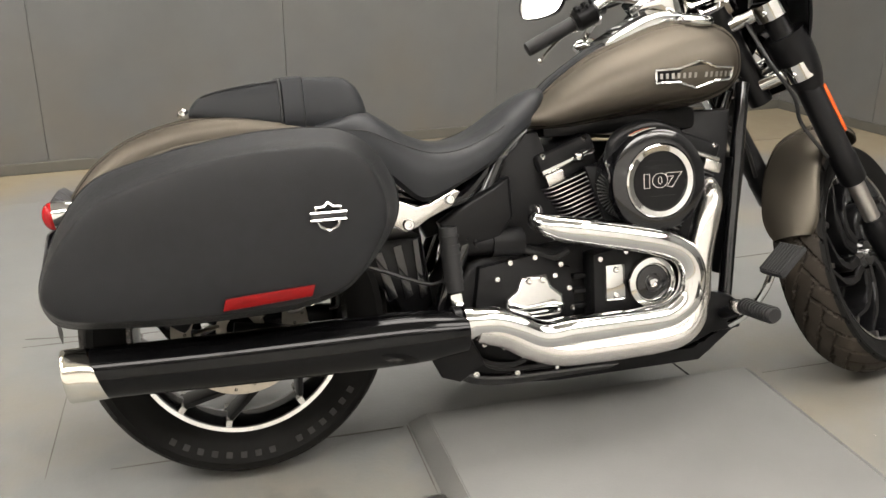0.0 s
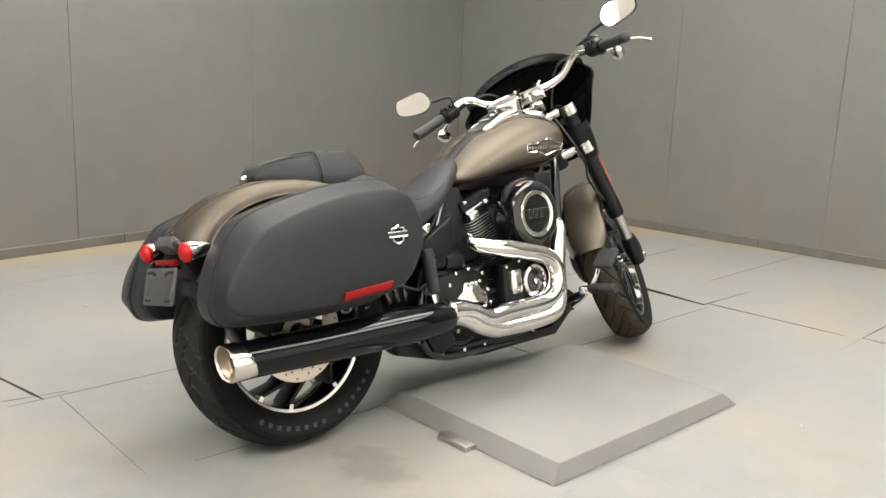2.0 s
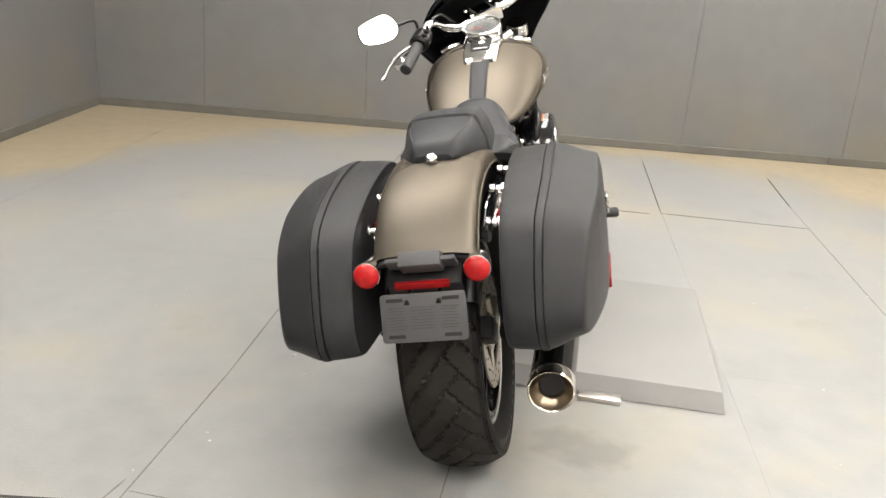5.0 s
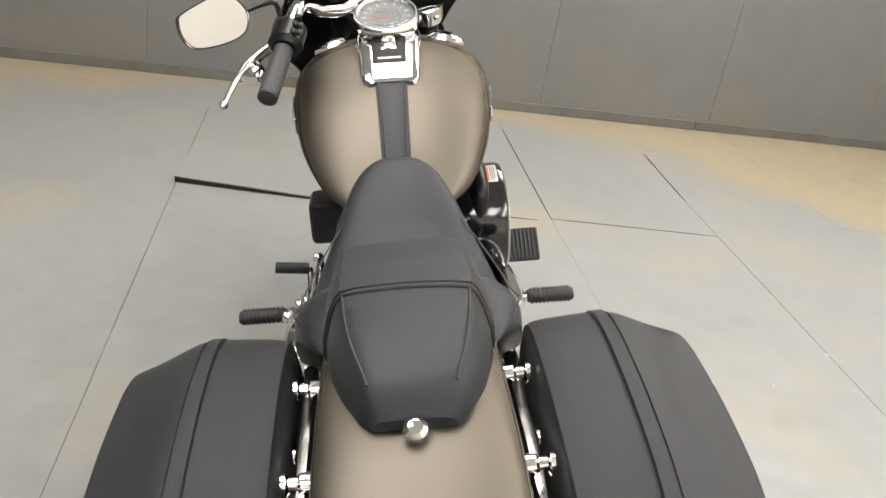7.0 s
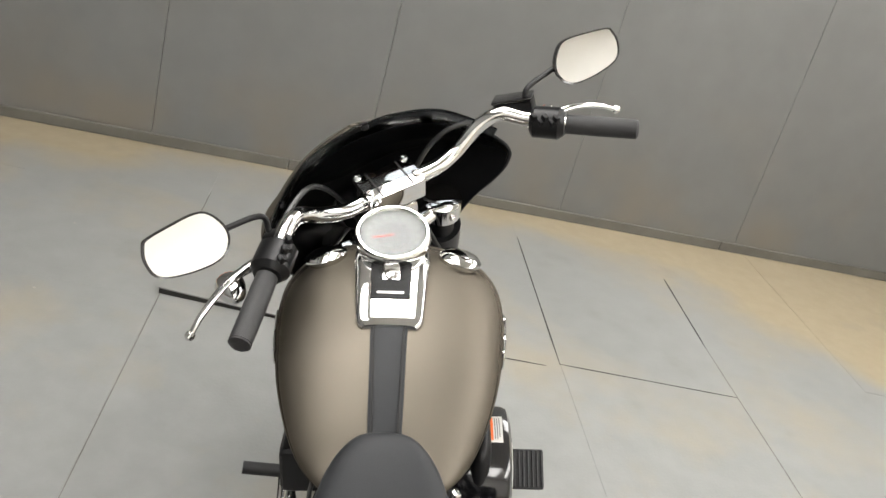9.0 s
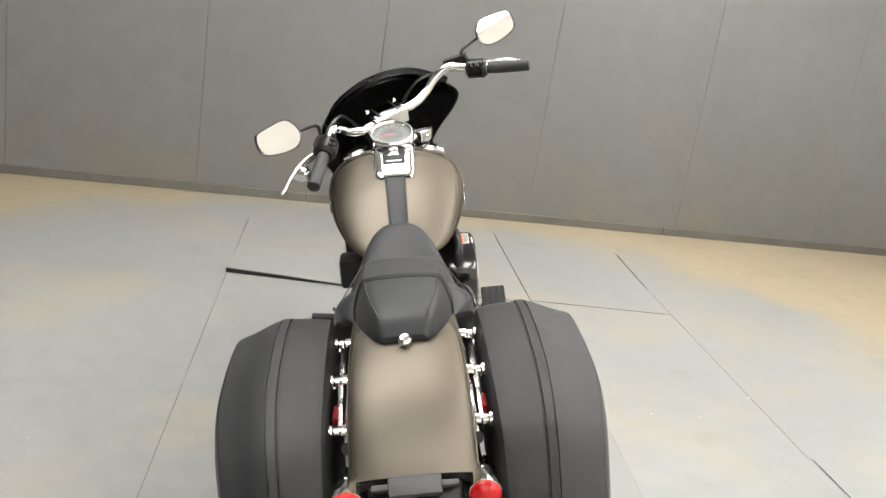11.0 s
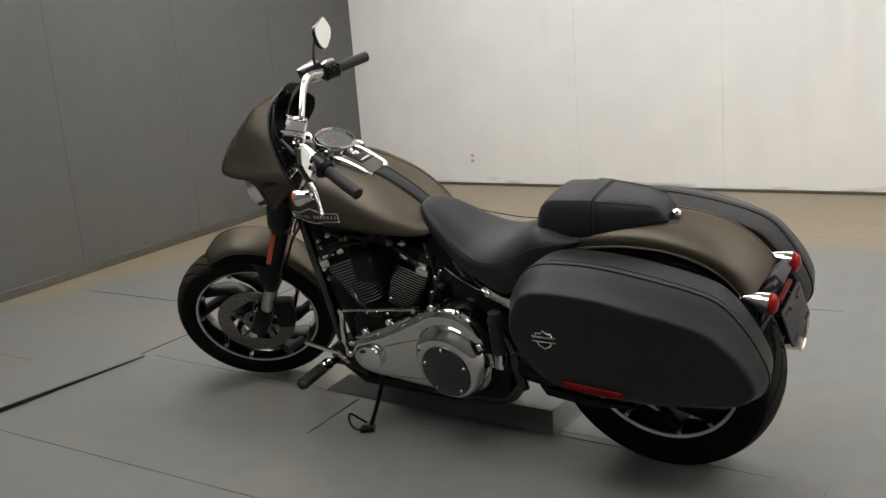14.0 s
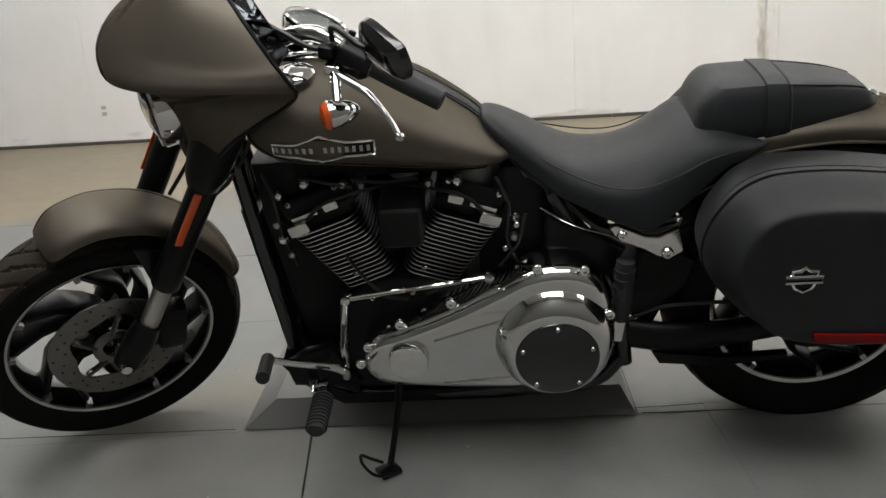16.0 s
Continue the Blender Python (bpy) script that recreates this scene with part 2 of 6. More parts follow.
def white_wall_mat():
    """White paint with dirt rubbed in low down and a brown patch of smears by the door."""
    m = mat("white_wall_paint", (0.90, 0.895, 0.875), 0.5, 0.0, 0.05, 3, 0.15, 200)
    nt = m.node_tree
    bs = nt.nodes["Principled BSDF"]
    geo = nt.nodes.new("ShaderNodeNewGeometry")
    sep = nt.nodes.new("ShaderNodeSeparateXYZ")
    nt.links.new(geo.outputs["Position"], sep.inputs[0])
    old = bs.inputs["Base Color"].links[0].from_socket

    def blob(cx, cz, rx, rz, scale, stretch, lo, hi, strength, col, old):
        mp = nt.nodes.new("ShaderNodeMapping")
        mp.inputs["Scale"].default_value = stretch
        nt.links.new(geo.outputs["Position"], mp.inputs["Vector"])
        nz = nt.nodes.new("ShaderNodeTexNoise")
        nz.inputs["Scale"].default_value, nz.inputs["Detail"].default_value = scale, 7.0
        nt.links.new(mp.outputs[0], nz.inputs["Vector"])
        terms = []
        for sock, c0, r0 in ((sep.outputs[0], cx, rx), (sep.outputs[2], cz, rz)):
            a = nt.nodes.new("ShaderNodeMath")
            a.operation, a.inputs[1].default_value = "SUBTRACT", c0
            nt.links.new(sock, a.inputs[0])
            b = nt.nodes.new("ShaderNodeMath")
            b.operation, b.inputs[1].default_value = "DIVIDE", r0
            nt.links.new(a.outputs[0], b.inputs[0])
            c = nt.nodes.new("ShaderNodeMath")
            c.operation, c.inputs[1].default_value = "POWER", 2.0
            nt.links.new(b.outputs[0], c.inputs[0])
            terms.append(c.outputs[0])
        d = nt.nodes.new("ShaderNodeMath")
        d.operation = "ADD"
        nt.links.new(terms[0], d.inputs[0])
        nt.links.new(terms[1], d.inputs[1])
        e = nt.nodes.new("ShaderNodeMath")
        e.operation, e.inputs[1].default_value = "MULTIPLY_ADD", -0.35
        nt.links.new(d.outputs[0], e.inputs[0])
        nt.links.new(nz.outputs["Fac"], e.inputs[2])
        r = nt.nodes.new("ShaderNodeMapRange")
        r.inputs[1].default_value, r.inputs[2].default_value, r.inputs[4].default_value = lo, hi, strength
        nt.links.new(e.outputs[0], r.inputs[0])
        mx = nt.nodes.new("ShaderNodeMix")
        mx.data_type = "RGBA"
        mx.inputs[7].default_value = (*col, 1)
        nt.links.new(r.outputs[0], mx.inputs[0])
        nt.links.new(old, mx.inputs[6])
        return mx.outputs[2]

    old = blob(-1.13, .92, .20, .14, 7.0, (1, 1, 2.5), 0.30, 0.52, 0.6, (0.42, 0.33, 0.22), old)
    old = blob(-1.29, .75, .09, .9, 6.0, (3, 1, 1), 0.38, 0.58, 0.55, (0.52, 0.45, 0.34), old)
    old = blob(1.0, .0, 9.0, .10, 4.0, (1, 1, 3), 0.42, 0.60, 0.5, (0.40, 0.35, 0.27), old)
    old = blob(1.0, .5, 9.0, 2.5, 1.3, (3, 1, .35), 0.54, 0.78, 0.22, (0.70, 0.67, 0.60), old)
    nt.links.new(old, bs.inputs["Base Color"])
    return m


WALL_WHITE = white_wall_mat()
WALL_GRIME = mat("grimy_white_paint", (0.55, 0.50, 0.40), 0.6, 0.0, 0.25, 9, 0.2, 200)
BASEBOARD = mat("base_strip", (0.085, 0.081, 0.068), 0.6, 0.0, 0.25, 8, 0.2, 200)
FLOOR = floor_mat()
GAP = mat("joint_dirt_and_shade", (0.018, 0.017, 0.015), 0.9, 0.0, 0.4, 20)
FLOOR_BED = mat("worn_joint", (0.12, 0.113, 0.10), 0.9, 0.0, 0.4, 20)
CRUMB = mat("paint_crumbs", (0.36, 0.34, 0.30), 0.8, 0.0, 0.4, 30)
MAT_PAD = mat("grey_painted_board", (0.172, 0.171, 0.166), 0.5, 0.0, 0.14, 5, 0.2, 160)
CEIL = mat("ceiling_paint", (0.88, 0.88, 0.87), 0.8, 0.0, 0.05, 3)


# ---- mesh helpers ----
def part(name, bm, material, parent=None, label="", sharp=35, m=None):
    if m is not None:
        bm.transform(m)
    bmesh.ops.recalc_face_normals(bm, faces=bm.faces[:])
    me = bpy.data.meshes.new(name)
    bm.to_mesh(me)
    bm.free()
    me.polygons.foreach_set("use_smooth", [True] * len(me.polygons))
    me.set_sharp_from_angle(angle=radians(sharp))
    me.materials.append(material)
    ob = new(name, me)
    ob.parent = parent
    if label:
        ob["label"] = label
    return ob


def catmull(pts, sub=6, closed=False):
    pts = [Vector(p) for p in pts]
    out, n = [], len(pts)
    for i in range(n if closed else n - 1):
        p0 = pts[i - 1] if (closed or i > 0) else pts[0] * 2 - pts[1]
        p1, p2 = pts[i], pts[(i + 1) % n]
        p3 = pts[(i + 2) % n] if (closed or i + 2 < n) else p2 * 2 - p1
        for k in range(sub):
            t = k / sub
            out.append(0.5 * ((2 * p1) + (p2 - p0) * t + (2 * p0 - 5 * p1 + 4 * p2 - p3) * t * t + (3 * p1 - p0 - 3 * p2 + p3) * t ** 3))
    if not closed:
        out.append(pts[-1])
    return out


def lerp_table(rows, sub=4):
    """Rows of numbers, smoothed along the list."""
    w = len(rows[0])
    cols = [catmull([(r[k], 0, 0) for r in rows], sub) for k in range(w)]
    return [[cols[k][i].x for k in range(w)] for i in range(len(cols[0]))]


def loft(rings, bm=None, closed=True, cap=True):
    bm = bm or bmesh.new()
    vs = [[bm.verts.new(p) for p in ring] for ring in rings]
    n = len(vs[0])
    for a, b in zip(vs, vs[1:]):
        for i in range(n if closed else n - 1):
            j = (i + 1) % n
            bm.faces.new((a[i], a[j], b[j], b[i]))
    if cap and closed:
        bm.faces.new(vs[0][::-1])
        bm.faces.new(vs[-1])
    return bm


def tube(pts, r, n=12, sub=6, bm=None, smooth=True, closed=False, flat=1.0):
    """A round bar along a line; r: one radius or one for each point; flat: its height against its width."""
    if smooth and len(pts) > 2:
        rs = [r] * len(pts) if isinstance(r, (int, float)) else list(r)
        rr = catmull([(x, 0, 0) for x in rs], sub, closed)
        line, rs = catmull(pts, sub, closed), [v.x for v in rr]
    else:
        line = [Vector(p) for p in pts]
        rs = [r] * len(line) if isinstance(r, (int, float)) else list(r)
    rings, up = [], None
    for i, p in enumerate(line):
        a = line[(i - 1) % len(line)] if (closed or i) else p
        b = line[(i + 1) % len(line)] if (closed or i < len(line) - 1) else p
        d = (b - a).normalized()
        if up is None:
            up = Vector((0, 0, 1)) if abs(d.z) < 0.9 else Vector((0, 1, 0))
        side = d.cross(up).normalized()
        up = side.cross(d).normalized()
        rings.append([p + (side * math.cos(2 * math.pi * k / n) + up * flat * math.sin(2 * math.pi * k / n)) * rs[i] for k in range(n)])
    if closed:
        rings.append(rings[0])
        return loft(rings, bm, cap=False)
    return loft(rings, bm)


def frame_of(axis):
    axis = Vector(axis).normalized()
    return axis.to_track_quat("Z", "Y").to_matrix().to_4x4()


def lathe(profile, origin, axis, n=40, bm=None, arc=None):
    """Rings of (radius, height) about an axis through origin."""
    m = Matrix.Translation(origin) @ frame_of(axis)
    rings = []
    for r, h in profile:
        rings.append([m @ Vector((max(r, 1e-4) * math.cos(2 * math.pi * k / n), max(r, 1e-4) * math.sin(2 * math.pi * k / n), h)) for k in range(n)])
    return loft(rings, bm, cap=True)


def ring(profile, origin, axis, n=64, bm=None):
    """As lathe, but the profile closes on itself: a hoop."""
    m = Matrix.Translation(origin) @ frame_of(axis)
    rings = [[m @ Vector((r * math.cos(2 * math.pi * k / n), r * math.sin(2 * math.pi * k / n), h)) for k in range(n)] for r, h in profile]
    return loft(rings + [rings[0]], bm, cap=False)


def rbox(c, size, bevel=0.004, rot=None, bm=None, seg=2):
    """A block with rounded edges."""
    b2 = bmesh.new()
    bmesh.ops.create_cube(b2, size=1)
    for v in b2.verts:
        v.co = Vector((v.co.x * size[0], v.co.y * size[1], v.co.z * size[2]))
    if bevel:
        bmesh.ops.bevel(b2, geom=b2.edges[:], offset=bevel, segments=seg, affect="EDGES", profile=0.6)
    m = Matrix.Translation(c) @ (Euler([radians(a) for a in rot]).to_matrix().to_4x4() if rot else Matrix())
    b2.transform(m)
    if bm is None:
        return b2
    me = bpy.data.meshes.new("tmp")
    b2.to_mesh(me)
    b2.free()
    bm.from_mesh(me)
    bpy.data.meshes.remove(me)
    return bm


def slab(outline, y0, y1, bevel=0.006, bm=None, seg=2, sub=0):
    """An outline in x and z, carried from y0 to y1, with rounded rims."""
    pts = [Vector((p[0], 0, p[1])) for p in outline]
    if sub:
        pts = catmull(pts, sub, True)
    c = sum(pts, Vector()) / len(pts)

    def inset(k):
        out = []
        for i, p in enumerate(pts):
            t = (pts[(i + 1) % len(pts)] - pts[i - 1]).normalized()
            nrm = Vector((t.z, 0, -t.x))
            if nrm.dot(c - p) < 0:
                nrm = -nrm
            out.append(p + nrm * k)
        return out

    s = 1 if y1 > y0 else -1
    levels = [(y0, bevel)] + [(y0 + s * bevel * (1 - math.cos(math.pi / 2 * k / seg)), bevel * (1 - math.sin(math.pi / 2 * k / seg))) for k in range(1, seg + 1)]
    levels += [(y1 - s * bevel * (1 - math.cos(math.pi / 2 * k / seg)), bevel * (1 - math.sin(math.pi / 2 * k / seg))) for k in range(seg, 0, -1)] + [(y1, bevel)]
    return loft([[Vector((q.x, y, q.z)) for q in inset(k)] for y, k in levels], bm)


def sup(c, n):
    return math.copysign(abs(c) ** (2 / n), c)


BOLT = {}


def bolt(parent, loc, axis, r=0.007, material=None, m=None, name="bolt"):
    """A domed bolt head; alike bolts share their mesh."""
    material = material or CHROME
    key = (round(r, 4), material.name, name)
    if key not in BOLT:
        bm = lathe([(r * 0.3, -r * 0.5), (r, -r * 0.4), (r, r * 0.35), (r * 0.8, r * 0.6), (r * 0.45, r * 0.62), (r * 0.4, r * 0.3)], (0, 0, 0), (0, 0, 1), 12)
        bmesh.ops.recalc_face_normals(bm, faces=bm.faces[:])
        me = bpy.data.meshes.new(name)
        bm.to_mesh(me)
        bm.free()
        me.polygons.foreach_set("use_smooth", [True] * len(me.polygons))
        me.set_sharp_from_angle(angle=radians(40))
        me.materials.append(material)
        BOLT[key] = me
    ob = new(name, BOLT[key])
    ob.parent = parent
    mm = Matrix.Translation(loc) @ frame_of(axis)
    ob.matrix_basis = (m @ mm) if m is not None else mm
    return ob


def text_part(name, body, size, depth, material, parent, m, bold=0.0):
    cu = bpy.data.curves.new(name, "FONT")
    cu.body, cu.size, cu.extrude, cu.align_x, cu.align_y = body, size, depth, "CENTER", "CENTER"
    cu.offset = bold
    cu.space_character = 0.98 if bold else 1.0
    tmp = bpy.data.objects.new(name, cu)
    scene.collection.objects.link(tmp)
    me = bpy.data.meshes.new_from_object(tmp)
    bpy.data.objects.remove(tmp)
    me.transform(m)
    me.materials.clear()
    me.materials.append(material)
    ob = new(name, me)
    ob.parent = parent
    return ob


# ---- the room ----
WALL_TOP = 3.4
CORNER_L, CORNER_R = Vector((3.64, 3.12, 0)), Vector((4.72, -4.41, 0))
LEFT_END, RIGHT_END = Vector((-5.2, 2.30, 0)), Vector((-5.2, -4.40, 0))


def wall_run(name, a, b, seams, material, label, board, thick=0.12, top=WALL_TOP, behind=None):
    """A wall from a to b, the room on the right-hand side of that way: a core behind, and boards before it with open joints."""
    d = (b - a).normalized()
    out = Vector((-d.y, d.x, 0))
    length = (b - a).length
    bm = bmesh.new()
    for z in (0, top):
        for p in (a + out * 0.02, b + out * 0.02, b + out * thick, a + out * thick):
            bm.verts.new((p.x, p.y, z))
    bm.verts.ensure_lookup_table()
    v = bm.verts
    for f in ((0, 1, 2, 3), (7, 6, 5, 4), (0, 4, 5, 1), (1, 5, 6, 2), (2, 6, 7, 3), (3, 7, 4, 0)):
        bm.faces.new([v[i] for i in f])
    core = part(name, bm, behind or GAP, None, label)
    tagged(core, label=label, category="wall", kind="structure")
    stops = [0.0] + sorted(seams) + [length]
    for s0, s1 in zip(stops, stops[1:]):
        if s1 - s0 < 0.05:
            continue
        w = s1 - s0 - (0.0018 if behind is None else 0.0012)
        bm = rbox((0, 0, 0), (w, 0.02, top - 0.004), 0.0012, seg=1)
        tilt = random.uniform(-0.0015, 0.0015)
        mid = a + d * ((s0 + s1) / 2) + out * (0.01 + tilt)
        bm.transform(Matrix.Translation((mid.x, mid.y, top / 2)) @ Matrix.Rotation(math.atan2(d.y, d.x) + random.uniform(-0.0008, 0.0008), 4, "Z"))
        part(board, bm, material, core)
    return core, d, out


# floor: a dirt-filled bed with sheets laid on it
bm = rbox((-0.2, -0.6, -0.056), (10.6, 8.6, 0.10), 0)
floor = tagged(part("floor", bm, FLOOR_BED), label="worn grey painted board floor with tan bare edges", category="floor", kind="structure")
ROWS_Y = [-4.7, -3.75, -3.0, -2.26, -1.530, -0.775, -0.02, 0.738, 1.49, 2.24, 2.98, 3.9]
JOINTS = {4: [-1.25, 0.62, 2.53], 5: [-0.73, 0.38, 2.57], 6: [-2.1, 0.2, 2.53], 7: [-1.3, 1.165, 2.42], 8: [-2.9, -0.46, 0.84, 3.3]}
for k, (ya, yb) in enumerate(zip(ROWS_Y, ROWS_Y[1:])):
    js = [-5.3] + JOINTS.get(k, [-2.9 + 0.6 * (k % 3), -0.5 + 0.7 * (k % 2), 2.0 + 0.4 * (k % 3)]) + [4.95]
    for xa, xb in zip(js, js[1:]):
        lift = random.uniform(-0.0005, 0.0005)
        bm = rbox(((xa + xb) / 2, (ya + yb) / 2, -0.008 + lift), (xb - xa - 0.0004, yb - ya - 0.0004, 0.016), 0)
        bm.transform(Matrix.Translation(((xa + xb) / 2, (ya + yb) / 2, 0)) @ Matrix.Rotation(random.uniform(-0.001, 0.001), 4, "Z") @ Matrix.Translation((-(xa + xb) / 2, -(ya + yb) / 2, 0)))
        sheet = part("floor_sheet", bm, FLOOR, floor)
        sheet.rotation_euler.z = 0
# seams run a little askew to the bike
floor.rotation_euler.z = radians(2.5)
# places where the joints gape, dark with dirt
# the strip at x .37 is a dark line along the platform's rear edge
for xa, ya, xb, yb, wd in ((3.79, -.616, 2.541, -.662, .006), (2.541, -.662, 2.585, -1.418, .0065), (3.68, -1.392, 2.97, -1.402, .008), (2.462, .10, 2.508, -.60, .007), (2.79, .859, 1.2, .788, .0028), (1.2, .788, .17, .743, .0028), (-.57, 1.18, -.49, .73, .014), (-.77, -.22, -.73, -.70, .008),
                           (1.18, .04, 1.15, .37, .006), (.36, .025, -.32, .03, .004), (1.13, -1.49, .62, -1.52, .007), (2.4, .025, 1.38, .025, .002), (2.97, -1.402, 1.13, -1.475, .003), (3.45, .885, 2.79, .859, .004), (.17, .743, -.60, .735, .004), (4.0, .33, 2.65, .30, .003), (-.44, .73, -.46, .03, .003), (.62, -1.52, -.2, -1.60, .004), (-.72, -.64, -.73, -1.44, .003), (.37, .03, .368, -.26, .0035), (-.60, .79, -.40, .76, .005)):
    a, b = Vector((xa, ya, 0)), Vector((xb, yb, 0))
    d = b - a
    bm = loft([[a + d * t + Vector((-d.y, d.x, 0)).normalized() * sd * wd * k + Vector((0, 0, z)) for sd, z in ((-.5, -.004), (.5, -.004), (.5, .0011), (-.5, .0011))] for t, k in ((0, .3), (.12, 1), (.5, .7), (.85, .9), (1, .2))])
    bm.transform(Matrix.Rotation(radians(-2.5), 4, "Z"))
    part("joint_and_gap_fill", bm, GAP if wd > .0055 else FLOOR_BED, floor)

# one sheet has lifted along its edge and shows a dark gap
bm = loft([[Vector((x, y, z)) for x, z in ((2.415, h), (2.415, h - .0045), (2.90, -.003), (2.90, .0012))] for y, h in ((.055, .008), (.30, .014), (.60, .022), (.85, .028))])
bm.transform(Matrix.Rotation(radians(-2.5), 4, "Z"))
part("lifted_sheet", bm, FLOOR, floor)
# dark wedge under the raised edge stands in for the shade in the gap
bm = loft([[Vector((x, y, z)) for x, z in ((2.422, h - .0045), (2.422, -.001), (2.53, -.001), (2.53, h - .012))] for y, h in ((.057, .0125), (.30, .0140), (.60, .022), (.848, .028))])
bm.transform(Matrix.Rotation(radians(-2.5), 4, "Z"))
part("joint_and_gap_fill", bm, GAP, floor)
# crumbs of paint and dust on the boards
random.seed(11)
bm = bmesh.new()
for k in range(46):
    x, y = random.uniform(-1.2, 3.2), random.uniform(-1.8, 1.7)
    if .3 < x < 1.45 and -.8 < y < .1:
        continue
    r = random.uniform(.003, .008)
    rbox((x, y, r * .18), (r * random.uniform(.8, 1.8), r, r * .35), 0, (0, 0, random.uniform(0, 180)), bm=bm)
tagged(part("floor_debris", bm, CRUMB), label="pale crumbs of paint and dust on the floor", category="debris", kind="stuff")

front_len = (CORNER_L - CORNER_R).length
wall_front, fd, fo = wall_run("wall_front", CORNER_L, CORNER_R, [0.74, 1.85, 2.92, 4.05, 5.17, 6.30], WALL_DARK, "charcoal painted board wall with open joints", "wall_board")
seam0 = (Vector((0.43, 2.85, 0)) - LEFT_END).length
wall_left, ld, lo = wall_run("wall_left", LEFT_END, CORNER_L, [s for s in (seam0 - 4.7, seam0 - 3.52, seam0 - 2.35, seam0 - 1.175, seam0, seam0 + 1.19, seam0 + 2.34) if 0.2 < s], WALL_DARK, "charcoal painted board wall with brown scuffs", "wall_board")
wall_right, rd, ro = wall_run("wall_right", CORNER_R, RIGHT_END, [1.21, 2.34, 3.55, 4.70, 5.98], WALL_WHITE, "white painted board wall with faint joints", "wall_board", behind=WALL_GRIME)
wall_back, bd, bo = wall_run("wall_back", RIGHT_END, LEFT_END, [1.2, 2.4, 3.6, 4.8], WALL_WHITE, "white painted board wall behind the camera", "wall_board")
bm = rbox((-0.2, -0.6, WALL_TOP + 0.06), (10.8, 8.8, 0.12), 0)
ceiling = tagged(part("ceiling", bm, CEIL), label="plain pale painted ceiling", category="ceiling", kind="structure")


def base_strip(a, d, out, length, h, material, label):
    n = max(2, int(length / 2.4))
    top = None
    for i in range(n):
        s0, s1 = length * i / n + 0.002, length * (i + 1) / n - 0.002
        mid = a + d * ((s0 + s1) / 2) - out * 0.012
        bm = rbox((0, 0, 0), (s1 - s0, 0.02, h), 0.004, seg=1)
        bm.transform(Matrix.Translation((mid.x, mid.y, h / 2)) @ Matrix.Rotation(math.atan2(d.y, d.x), 4, "Z"))
        ob = part("baseboard", bm, material, None)
        tagged(ob, label=label, category="baseboard", kind="structure")


base_strip(CORNER_L, fd, fo, front_len, 0.055, BASEBOARD, "grimy dark base strip along the charcoal wall")
base_strip(LEFT_END, ld, lo, (CORNER_L - LEFT_END).length, 0.055, BASEBOARD, "grimy dark base strip along the charcoal wall")
base_strip(CORNER_R, rd, ro, (RIGHT_END - CORNER_R).length, 0.022, BASEBOARD, "thin dark base strip along the white wall")

# door in the white wall
DOOR_X0, DOOR_X1 = -2.28, -1.38
bm = rbox(((DOOR_X0 + DOOR_X1) / 2, -4.382, 1.04), (DOOR_X1 - DOOR_X0, 0.03, 2.04), 0.003)
door = tagged(part("door_1", bm, WALL_WHITE), label="closed white painted door with steel lever handle", category="door", kind="structure")
for x in (DOOR_X0 - 0.045, DOOR_X1 + 0.045):
    part("door_frame", rbox((x, -4.376, 1.05), (0.08, 0.045, 2.1), 0.004), WALL_WHITE, door)
part("door_frame", rbox(((DOOR_X0 + DOOR_X1) / 2, -4.376, 2.12), (1.07, 0.045, 0.08), 0.004), WALL_WHITE, door)
hb = tube([(-1.43, -4.372, 0.95), (-1.43, -4.332, 0.95), (-1.435, -4.322, 0.95), (-1.47, -4.319, 0.95), (-1.55, -4.319, 0.95)], 0.009, 10)
handle = part("door_handle", hb, STEEL, door, "brushed steel lever handle")
part("rose", lathe([(0.005, 0), (0.026, 0.001), (0.026, 0.006), (0.02, 0.009), (0.005, 0.009)], (-1.43, -4.377, 0.95), (0, 1, 0), 24), STEEL, handle)
# socket plate
bm = rbox((3.43, -4.402, 0.245), (0.072, 0.008, 0.115), 0.003)
socket = tagged(part("wall_socket", bm, WALL_WHITE), label="white plastic power socket plate on the wall", category="socket")
for z in (0.222, 0.268):
    part("socket_face", rbox((3.43, -4.3965, z), (0.034, 0.004, 0.028), 0.0015), WALL_GRIME, socket)

# the low platform under the bike
X0, X1, Y0, Y1, H = 0.375, 1.355, -0.715, 0.035, 0.056
base = [Vector(p) for p in ((X0, Y0, 0), (X1, Y0, 0), (X1, Y1, 0), (X0, Y1, 0))]
crown = [Vector(p) for p in ((X0 + .03, Y0 + .012, H), (X1 - .075, Y0 + .012, H), (X1 - .075, Y1 - .055, H), (X0 + .03, Y1 - .055, H))]
mid = (X0 + X1) / 2, (Y0 + Y1) / 2
top = [Vector((mid[0] + (p.x - mid[0]) * .997, mid[1] + (p.y - mid[1]) * .997, p.z)) for p in crown]
pad = tagged(part("floor_platform", loft([[Vector((p.x, p.y, .002)) for p in top], [Vector((p.x, p.y, H - .0015)) for p in top], [Vector((mid[0] + (p.x - mid[0]) * .995, mid[1] + (p.y - mid[1]) * .995, H + .001)) for p in top]]), MAT_PAD, sharp=20), label="low grey painted platform under the motorcycle", category="platform")
